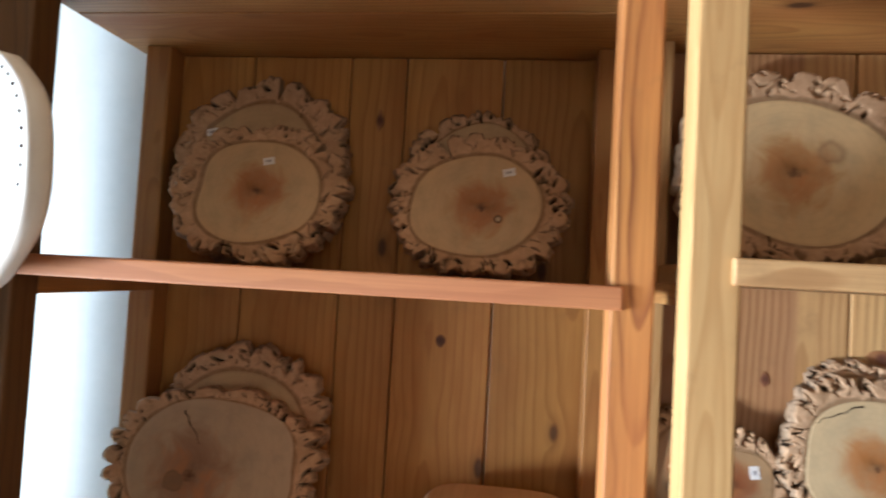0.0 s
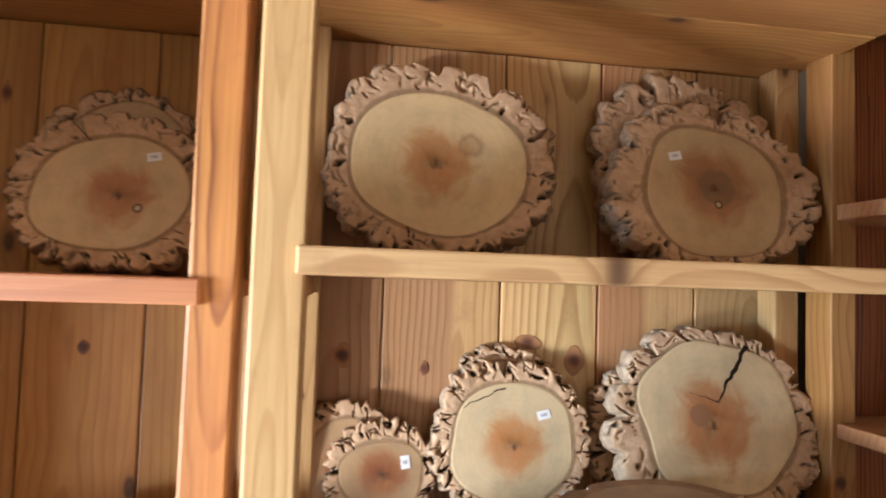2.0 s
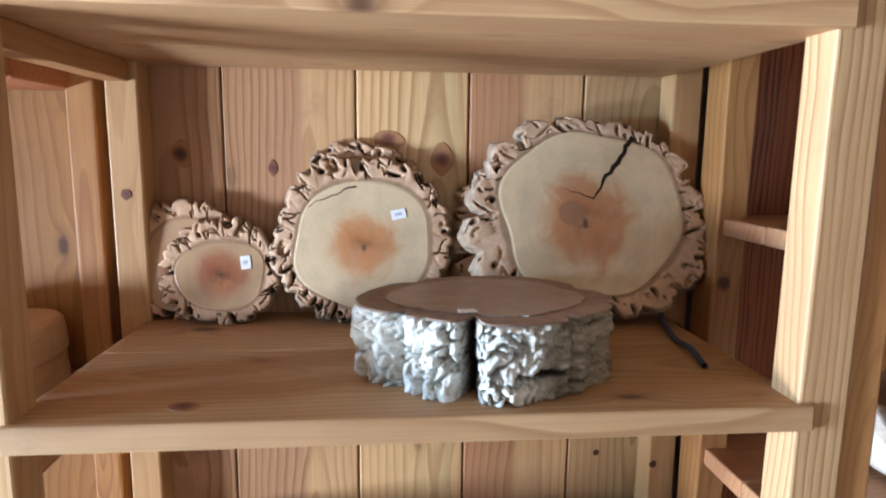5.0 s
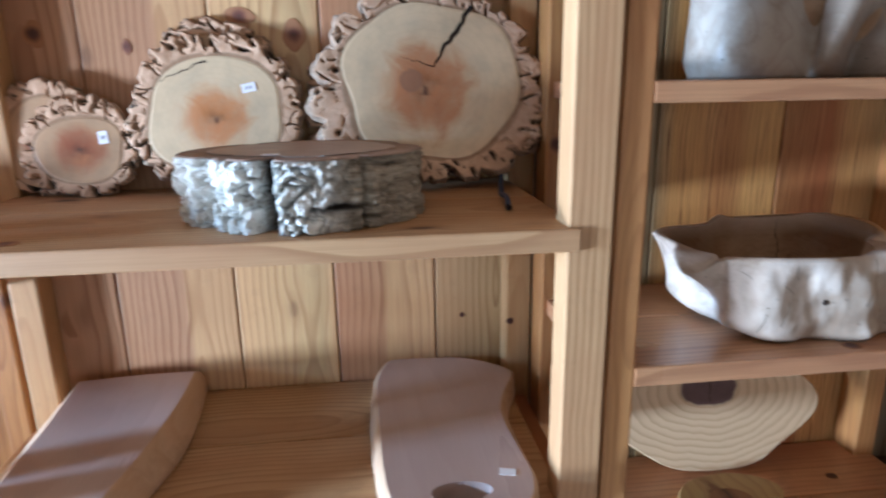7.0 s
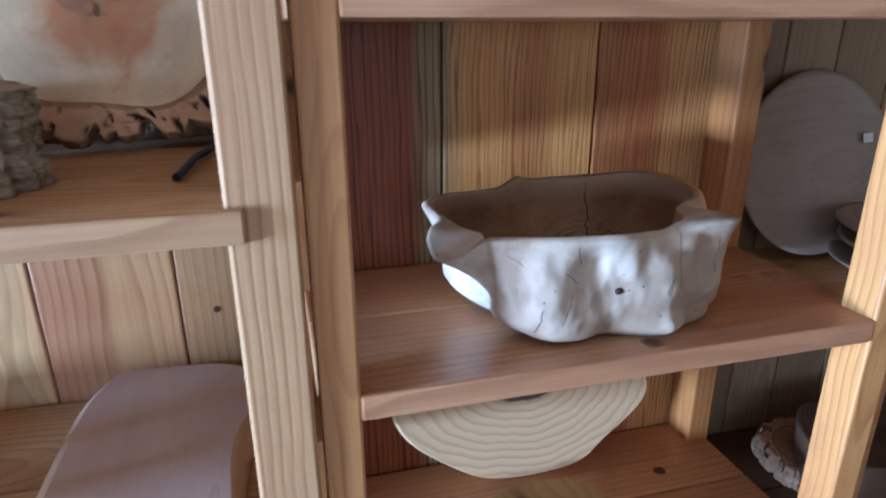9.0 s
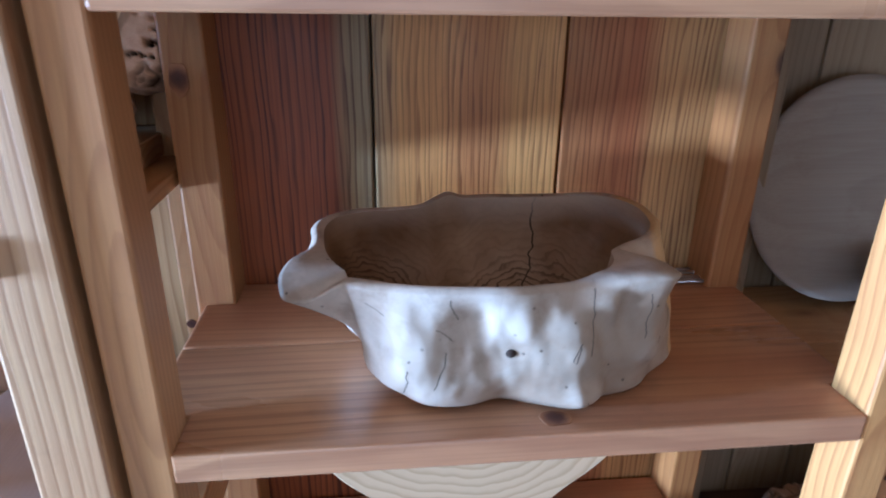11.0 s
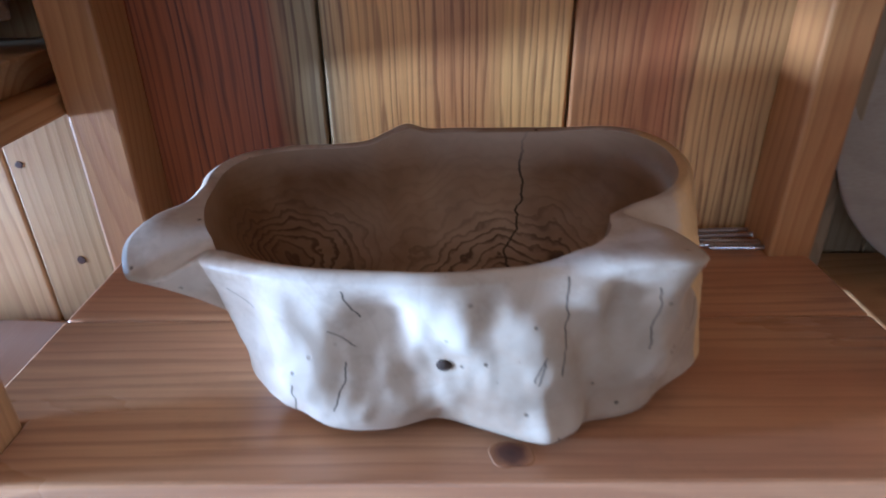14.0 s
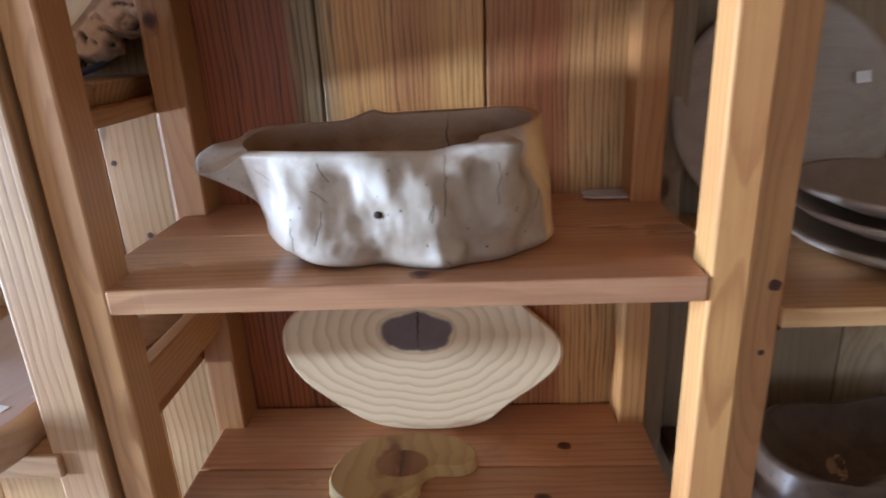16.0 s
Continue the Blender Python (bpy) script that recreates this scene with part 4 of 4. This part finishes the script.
def slab(name, label, category, loop, z, thick, flare, face, edge, hole=None, seed=1, round_=0.006):
    p = smooth_loop(loop)
    nx = np.roll(p, -1, 0)
    if (p[:, 0] * nx[:, 1] - nx[:, 0] * p[:, 1]).sum() < 0:
        p = p[::-1].copy()
    mid = p.mean(0)
    q = rng(seed)
    n = len(p)
    th = np.linspace(0, 2 * np.pi, n, endpoint=False)
    out = p - mid
    ln = np.linalg.norm(out, axis=1, keepdims=True)
    d = out / ln
    rows = []
    for f, g in ((1.0, 0.0), (1.0, 0.12), (0.85, 0.35), (0.6, 0.6), (0.25, 0.88), (0.0, 1.0)):
        wob = 0.0025 * wave(th, q, 3, 20, 0.5)[:, None] * math.sin(math.pi * g)
        rows.append(np.concatenate([out + d * (flare * (f if g > 0 else 0.9) + wob - (round_ if g == 1.0 else 0)), np.full((n, 1), g * thick)], 1))
    ob = thing(name, label, category, pose(mid[0], mid[1], z))
    hang("edge", grid_mesh("edge", np.stack(rows), caps=(True, False)), edge, ob, "paler rounded edge", True)
    bm = bmesh.new()
    top = [bm.verts.new(v) for v in rows[-1]]
    if hole:
        hx, hy, ha, hb = hole
        ring = np.linspace(0, 2 * np.pi, 40, endpoint=False)
        iv = [bm.verts.new((hx - mid[0] + ha * math.cos(a), hy - mid[1] + hb * math.sin(a), thick)) for a in ring]
        lv = [bm.verts.new((v.co.x, v.co.y, thick * 0.1)) for v in iv]
        edges = [bm.edges.new((loop_[i], loop_[(i + 1) % len(loop_)])) for loop_ in (top, iv) for i in range(len(loop_))]
        bmesh.ops.triangle_fill(bm, use_beauty=True, edges=edges)
        for i in range(40):
            j = (i + 1) % 40
            bm.faces.new((iv[i], iv[j], lv[j], lv[i]))
        bm.faces.new(lv)
    else:
        bm.faces.new(top)
    bmesh.ops.recalc_face_normals(bm, faces=bm.faces[:])
    part("sanded_top", bm, face, ob)
    return ob


sl = slab("wood_slab", "thick pinkish brown wooden slab with a sloping edge lying on the shelf", "wood slab",
          [(0.238, 1.0), (0.238, 1.0), (0.33, 1.012), (0.418, 1.012), (0.418, 1.012), (0.425, 0.9), (0.416, 0.78), (0.395, 0.675), (0.395, 0.675), (0.30, 0.67), (0.262, 0.672), (0.262, 0.672), (0.252, 0.82)],
          1.0155, 0.045, 0.022, MAT['slab'], MAT['slab_edge'], None, 41)
sl = slab("wood_slab", "thick curved wooden slab with an oval hand hole lying on the shelf", "wood slab",
          [(0.705, 0.94), (0.728, 1.012), (0.74, 1.02), (0.80, 1.018), (0.87, 1.012), (0.935, 0.955), (0.935, 0.93), (0.905, 0.87), (0.892, 0.80), (0.895, 0.71), (0.90, 0.655), (0.88, 0.60), (0.80, 0.59), (0.73, 0.60), (0.712, 0.66), (0.705, 0.80)],
          1.0155, 0.040, 0.006, MAT['slab'], MAT['slab_edge'], (0.805, 0.645, 0.036, 0.018), 42, 0.008)
tag = part("price_label", box_bm(0.020, 0.013, 0.0006, 0), MAT['label'], sl, "small white paper price label")
tag.matrix_basis = sl.matrix_world.inverted() @ pose(0.865, 0.673, 1.0562, 0, 0, -15)


for i, (dx, dy) in enumerate(((0, 0), (0.012, -0.01))):
    slab("wood_slab", "rough pale slab in a stack on the honey pine shelf", "wood slab",
         [(-0.14 + dx, 0.86 + dy), (-0.145 + dx, 0.95), (-0.13 + dx, 1.035), (-0.02, 1.045), (0.085, 1.035), (0.088, 0.95), (0.085, 0.85 + dy), (-0.02, 0.84 + dy)],
         1.2705 + 0.0495 * i, 0.049, 0.004, MAT['slab_edge'], MAT['slab_edge'], None, 44 + i)


# ---- root-wood bowl ----
def lerp_loop(keys, th):
    """Periodic smooth interpolation of (degrees, value...) keys."""
    k = np.array(keys, dtype=float)
    a = np.radians(k[:, 0])
    a = np.concatenate([a - 2 * np.pi, a, a + 2 * np.pi])
    out = []
    for c in range(1, k.shape[1]):
        v = np.tile(k[:, c], 3)
        m = np.gradient(v, a)
        i = np.clip(np.searchsorted(a, th) - 1, 0, len(a) - 2)
        h = a[i + 1] - a[i]
        t = (th - a[i]) / h
        out.append((2 * t ** 3 - 3 * t ** 2 + 1) * v[i] + (t ** 3 - 2 * t ** 2 + t) * h * m[i] + (-2 * t ** 3 + 3 * t ** 2) * v[i + 1] + (t ** 3 - t ** 2) * h * m[i + 1])
    return out


def bump_field(x, z, spots):
    out = np.zeros_like(x)
    for sx, sz, rx, rz, d in spots:
        out += d * np.exp(-((x - sx) / rx) ** 2 - ((z - sz) / rz) ** 2)
    return out


def root_bowl(name, label, centre, rim, foot, outer, inner, spots, wall=0.010, seed=51, belly=0.35, hole=None, turn=0.0, middle=None, lip=None):
    """A hollowed root. rim: (degrees, radius, height) keys; foot: (degrees, radius) keys."""
    q = rng(seed)
    n, m = 480, 48
    th = np.linspace(0, 2 * np.pi, n, endpoint=False)
    rr, rh = lerp_loop(rim, th)
    fr, = lerp_loop(foot, th)
    mr, = lerp_loop(middle or foot, th)
    c, s = np.cos(th), np.sin(th)
    rows = []
    wob = [wave(th, q, 3, 9, 0.8) for _ in range(3)]
    for i in range(m):
        g = i / (m - 1)
        k = g ** (1 - belly)
        rad = fr + (rr - fr) * k
        if middle:
            rad = fr + (mr - fr) * math.sin(0.5 * math.pi * g / 0.4) if g < 0.4 else mr + (rr - mr) * ((g - 0.4) / 0.6) ** 1.7
        rad = rad + 0.004 * (wob[0] * (1 - g) + wob[1] * g) * math.sin(math.pi * min(1, g * 1.1))
        if g < 0.12:
            rad = rad - 0.012 * (1 - g / 0.12) ** 2
        x, y, z = rad * c, rad * s, rh * g
        fade = min(1.0, max(0.0, (1 - g) / 0.22)) if middle else 1.0
        push = bump_field(x, z, spots) * (y < 0) * fade * (2 - fade)
        rad = rad + push
        skin = [noise.noise(Vector((a * 55, b * 55, e * 38))) + 0.5 * noise.noise(Vector((a * 120, b * 120, e * 90 + 3))) for a, b, e in zip(rad * c, rad * s, z)]
        rad = rad + 0.0016 * np.array(skin) * math.sin(math.pi * g)
        rows.append(np.stack([rad * c, rad * s, z], -1))
    rows.append(np.stack([(rr - 0.3 * wall) * c, (rr - 0.3 * wall) * s, rh + 0.0022], -1))
    # rounded lip; where the rim runs out into a horn the hollow stays behind
    ri, hi = rr - 0.8 * wall, rh + 0.0016
    if lip:
        ri, = lerp_loop(lip, th)
        ri = np.minimum(ri, rr - 0.4 * wall)
        hi = hi + (0.1135 - hi) * np.clip((rr - ri - wall) / 0.02, 0, 1)
        rows.append(np.stack([(0.5 * rr + 0.5 * ri) * c, (0.5 * rr + 0.5 * ri) * s, 0.5 * (rh + hi) + 0.003], -1))
    rows.append(np.stack([ri * c, ri * s, hi], -1))
    me_out = grid_mesh("outer_wall", np.stack(rows), caps=(True, False))
    inn = []
    for i in range(22):
        g = i / 21
        k = math.cos(g * math.pi / 2)
        kk = k ** 0.62
        rad = ri * kk
        z = hi * (1 - math.sin(g * math.pi / 2) ** 1.2) + 0.028 * math.sin(g * math.pi / 2) ** 1.2
        rad = np.maximum(rad, 0.004)
        inn.append(np.stack([rad * c, rad * s, z], -1))
    me_in = grid_mesh("hollow", np.stack(inn), caps=(False, True))
    ob = thing(name, label, "bowl", pose(*centre, 0, 0, turn))
    hang("outer_wall", me_out, outer, ob, "pale sanded root wood with dents", True)
    hang("hollow", me_in, inner, ob, "brown swirled hollow", True)
    if hole:
        hx, hy, hz = hole
        bm = bmesh.new()
        bmesh.ops.create_uvsphere(bm, u_segments=12, v_segments=8, radius=0.0055)
        h = part("knot_hole", bm, MAT['crack'], ob, "small dark knot hole")
        h.matrix_basis = pose(hx, hy, hz) @ Matrix.Diagonal((0.8, 0.4, 0.68, 1))
    return ob


BC = (1.268, 0.795, 1.1875)
RIM = [(0, .158, .119), (8, .165, .121), (21, .172, .122), (33, .167, .122), (46, .136, .121), (64, .114, .120), (84, .108, .119), (98, .109, .119), (105, .111, .123), (113, .108, .120), (122, .108, .115), (134, .122, .113), (147, .150, .113),
       (158, .164, .114), (168, .164, .114), (178, .158, .113), (187, .162, .113), (194, .178, .113), (199, .188, .106), (203, .188, .094), (207, .172, .096), (211, .153, .108), (216, .152, .112),
       (226, .142, .114), (238, .130, .114), (254, .117, .113), (270, .113, .112), (286, .110, .110), (298, .112, .108), (308, .125, .111), (317, .147, .115), (325, .164, .115), (331, .145, .116), (338, .117, .113), (344, .124, .113), (351, .145, .116)]
MID = [(0, .170), (22, .168), (45, .140), (70, .104), (90, .100), (120, .104), (150, .134), (180, .138), (200, .122), (207, .132), (216, .141), (228, .135), (242, .120), (256, .111), (270, .104), (284, .110), (297, .119), (310, .130), (322, .145), (338, .158), (350, .168)]
LIP = [(0, .148), (8, .155), (21, .162), (33, .157), (46, .126), (64, .104), (84, .098), (98, .099), (113, .098), (122, .099), (134, .112), (147, .139), (158, .151), (168, .151), (178, .147), (190, .145), (203, .142), (214, .138),
       (226, .130), (238, .119), (254, .107), (270, .103), (286, .100), (298, .101), (308, .107), (318, .111), (328, .110), (338, .106), (346, .116), (353, .136)]
FOOT = [(0, .172), (20, .166), (45, .126), (70, .09), (90, .085), (120, .085), (150, .098), (180, .090), (205, .090), (218, .098), (230, .108), (250, .106), (266, .098), (282, .106), (297, .120), (312, .131), (325, .148), (338, .162), (350, .176)]
SPOTS = [(-0.100, 0.082, 0.014, 0.022, -0.005), (-0.032, 0.082, 0.019, 0.026, -0.010), (-0.066, 0.060, 0.014, 0.040, 0.006), (0.012, 0.085, 0.012, 0.02, 0.004), (0.052, 0.065, 0.022, 0.035, 0.009), (0.075, 0.100, 0.014, 0.012, 0.006),
         (0.098, 0.085, 0.018, 0.025, -0.009), (0.055, 0.012, 0.018, 0.014, 0.007), (0.0, 0.010, 0.024, 0.016, -0.007), (0.10, 0.028, 0.022, 0.014, -0.006), (0.12, 0.05, 0.02, 0.03, 0.005), (-0.055, 0.015, 0.02, 0.018, 0.004), (-0.02, 0.045, 0.012, 0.012, -0.004)]
dent = rng(77)
SPOTS += [(dent.uniform(-0.13, 0.14), dent.uniform(0.01, 0.10), dent.uniform(0.007, 0.016), dent.uniform(0.008, 0.022), dent.normal() * 0.0021) for _ in range(46)]
bowl = root_bowl("root_bowl", "hollowed pale root-wood bowl with a wavy rim on the shelf", BC, RIM, FOOT, MAT['drift'], MAT['bowl_in'], SPOTS, wall=0.013, hole=(0.001, -0.1025, 0.056), middle=MID, lip=LIP)

# ---- gnarled root on the shelf above the bowl ----
RIM2 = [(0, .20, .20), (30, .17, .22), (60, .12, .22), (90, .10, .21), (120, .11, .2), (150, .16, .21), (180, .185, .20), (205, .17, .21), (230, .12, .22), (270, .10, .2), (300, .115, .21), (330, .16, .2)]
FOOT2 = [(0, .19), (20, .17), (45, .12), (70, .07), (90, .06), (120, .08), (150, .15), (180, .195), (195, .19), (210, .16), (225, .11), (250, .075), (275, .07), (300, .10), (320, .15), (340, .185)]
SP2 = [(-0.10, 0.07, 0.035, 0.08, -0.045), (-0.165, 0.03, 0.025, 0.06, 0.018), (-0.04, 0.11, 0.026, 0.06, 0.036), (0.0, 0.03, 0.03, 0.05, -0.03), (0.045, 0.09, 0.022, 0.07, -0.03), (0.09, 0.06, 0.022, 0.05, 0.034), (0.135, 0.08, 0.020, 0.06, -0.034), (-0.06, 0.02, 0.02, 0.02, 0.014), (0.06, 0.012, 0.02, 0.012, 0.014)]
root_bowl("root_bowl", "grey gnarled root bowl with folded sides standing on the shelf", (1.318, 0.815, 1.5135), RIM2, FOOT2, MAT['drift_grey'], MAT['bowl_in'], SP2, 0.012, 52, 0.1)

# ---- nails behind the bowl ----
for i, (x, y, turn, ln) in enumerate(((1.500, 0.953, 3, 0.058), (1.497, 0.944, 1, 0.056), (1.498, 0.935, -2, 0.058), (1.495, 0.926, 2, 0.062), (1.503, 0.921, -1, 0.055))):
    ob = thing("screw", "long zinc-plated steel screw lying on the shelf", "screw", pose(x, y, 1.1905, 0, 0, turn), "screws behind the bowl")
    ringed_rows = []
    a = np.linspace(0, 2 * np.pi, 10, endpoint=False)
    for j in range(41):
        f = j / 40
        rad = 0.0019 + (0.00045 if j % 2 and f < 0.75 else 0) - (0.0017 * (1 - f / 0.06) if f < 0.06 else 0)
        ringed_rows.append(np.stack([np.full(10, f * ln), rad * np.cos(a), rad * np.sin(a)], -1))
    hang("shank", grid_mesh("shank", np.stack(ringed_rows), caps=(True, True)), MAT['steel'], ob)
    head = [np.stack([np.full(10, ln + d), rad * np.cos(a), rad * np.sin(a)], -1) for d, rad in ((-0.003, 0.0019), (0.0, 0.0034), (0.001, 0.0034))]
    hang("head", grid_mesh("head", np.stack(head), caps=(True, True)), MAT['steel'], ob)

# ---- blue cord on the shelf ----
cu = bpy.data.curves.new("cord_path", 'CURVE')
cu.dimensions, cu.bevel_depth, cu.bevel_resolution = '3D', 0.0035, 3
sp = cu.splines.new('NURBS')
pts = ((0.880, 0.752, 0.004), (0.884, 0.775, 0.005), (0.890, 0.80, 0.010), (0.886, 0.83, 0.006), (0.897, 0.87, 0.004), (0.905, 0.92, 0.012), (0.918, 0.96, 0.03), (0.924, 0.98, 0.07))
sp.points.add(len(pts) - 1)
for p, v in zip(sp.points, pts):
    p.co = (v[0], v[1], 1.3625 + v[2], 1)
sp.use_endpoint_u = True
cu_ob = bpy.data.objects.new("cord_temp", cu)
scene.collection.objects.link(cu_ob)
me = bpy.data.meshes.new_from_object(cu_ob.evaluated_get(bpy.context.evaluated_depsgraph_get()))
bpy.data.objects.remove(cu_ob)
tagged(hang("cord", me, MAT['cord'], None, "", True), "dark blue twisted cord lying on the shelf", "cord")

# ---- ringed slab leaning under the bowl, kidney-shaped slice in front ----
def leaning_slab():
    loop = smooth_loop([(-0.200, 0.0), (-0.192, 0.038), (-0.15, 0.066), (-0.10, 0.085), (-0.075, 0.118), (0.0, 0.135), (0.08, 0.118), (0.115, 0.085), (0.15, 0.042), (0.197, 0.004), (0.199, -0.032), (0.168, -0.062), (0.12, -0.092), (0.085, -0.124), (0.0, -0.129), (-0.07, -0.122), (-0.125, -0.088), (-0.178, -0.048)])
    n = len(loop)
    rows = [np.stack([loop[:, 0] * k, np.full(n, y), loop[:, 1] * k], -1) for y, k in ((0.0, 0.98), (0.004, 1.0), (0.024, 1.0), (0.028, 0.98))]
    ob = thing("ringed_slab", "pale yellow pine slab with wavy rings and a purple-brown knot leaning on the back", "wood slab", pose(1.277, 0.922, 0.988, -12, 0, 0))
    m = ringed("pine_rings", (-0.005, 0.014), (0.74, 0.57, 0.35), (0.50, 0.33, 0.16), (0.17, 0.095, 0.085), 0.031, 0.0115)
    hang("sawn_slab", grid_mesh("sawn_slab", np.stack(rows), caps=(True, True)), m, ob)
    wedge(ob, -0.003, 0.045, -0.004, -0.006, 0.0025, 0.0008, 91, -0.0006)


leaning_slab()
kidney = ringed("kidney_rings", (-0.02, 0.0), (0.50, 0.34, 0.13), (0.38, 0.235, 0.085), (0.27, 0.125, 0.05), 0.02, 0.012)
sl = slab("kidney_slice", "small kidney-shaped wooden slice with a brown heart lying on the shelf", "wood slice",
          [(1.165, 0.765), (1.168, 0.81), (1.195, 0.853), (1.25, 0.872), (1.31, 0.868), (1.35, 0.838), (1.352, 0.812), (1.33, 0.798), (1.295, 0.802), (1.278, 0.785), (1.282, 0.765), (1.25, 0.735), (1.20, 0.735)],
          0.8605, 0.018, 0.001, kidney, kidney, None, 43, 0.002)
core = [np.stack([0.034 * np.cos(a) * f, 0.026 * np.sin(a) * f, np.zeros_like(a)], -1) for a in [np.linspace(0, 2 * np.pi, 40, endpoint=False)] for f in (1.0, 0.5)]
hc = hang("heart", grid_mesh("heart", np.stack(core), caps=(False, True)), slice_face("kidney_heart", 0.03, (0, 0), (0.30, 0.14, 0.05), (0.22, 0.09, 0.03)), sl, "brown heartwood oval")
hc.matrix_basis = sl.matrix_world.inverted() @ pose(1.255, 0.805, 0.8789)


# ---- plates and roots in the end unit ----
def plate(m, group, label, R=0.118, h=0.022):
    a = np.linspace(0, 2 * np.pi, 72, endpoint=False)
    prof = ((R * 0.55, 0.0), (R * 0.6, 0.002), (R * 0.95, h * 0.72), (R, h * 0.88), (R * 0.995, h), (R * 0.93, h * 0.98), (R * 0.62, h * 0.42), (R * 0.45, h * 0.36), (R * 0.2, h * 0.34))
    rows = np.stack([np.stack([r * np.cos(a), r * np.sin(a), np.full(72, z)], -1) for r, z in prof])
    ob = thing("wooden_plate", label, "plate", m, group)
    hang("turned_dish", grid_mesh("turned_dish", rows, caps=(True, True)), MAT['plate'], ob, "", True)
    return ob


pl = plate(pose(1.745, 0.972, 1.284, 78, 0, 0), "wooden plates", "pale grey turned wooden plate leaning against the back planks", 0.138)
tag = part("price_label", box_bm(0.018, 0.014, 0.0006, 0), MAT['label'], pl, "small white paper price label")
tag.matrix_basis = pose(0.094, 0.035, 0.0205, 0, 0, 4)
for i, (dx, r) in enumerate(((0, 0.132), (0.004, 0.128), (-0.003, 0.13))):
    plate(pose(1.842 + dx, 0.815, 1.1435 + i * 0.0265, 0, 0, 40 * i), "wooden plates", "greyish turned wooden plate in a stack on the shelf", r, 0.029)
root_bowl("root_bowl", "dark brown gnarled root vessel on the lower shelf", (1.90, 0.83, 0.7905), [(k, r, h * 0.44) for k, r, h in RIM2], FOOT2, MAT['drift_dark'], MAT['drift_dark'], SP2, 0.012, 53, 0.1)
burl_slice("dark rough burl slice lying flat on the lower shelf", (1.775, 0.880, 0.826), 84, 0.060, 0.050, 0.085, 0.080, 0.078, 0.070, 0.034, 27, f6, yaw=12.0)



# ---- pale round plaque on the end post ----
def plaque():
    q = rng(71)
    n = 160
    th = np.linspace(0, 2 * np.pi, n, endpoint=False)
    k = 1 + 0.03 * wave(th, q, 2, 7)
    rows = np.stack([np.stack([0.150 * np.cos(th) * k * f, np.full(n, y), 0.130 * np.sin(th) * k * f], -1) for f, y in ((0.2, -0.003), (0.7, -0.003), (0.96, 0.0), (1.0, 0.005), (1.0, 0.02), (0.96, 0.026))])
    ob = thing("wood_plaque", "pale smooth wooden plaque with pinholes hung on the post", "plaque", pose(-0.598, 0.63, 1.785, 0, 0, -30))
    hang("disc", grid_mesh("disc", rows, caps=(True, True)), MAT['plaque'], ob, "", True)
    for i in range(9):
        a = radians(-10 + 9.0 * i)
        bm = bmesh.new()
        bmesh.ops.create_uvsphere(bm, u_segments=8, v_segments=6, radius=0.0022)
        h = part("pinhole", bm, MAT['crack'], ob)
        h.matrix_basis = pose(0.138 * math.cos(a), -0.0005, 0.119 * math.sin(a))


MAT['plaque'] = plain("pale_smooth_wood", (0.80, 0.80, 0.78), 0.35, 25, 0.06)
plaque()
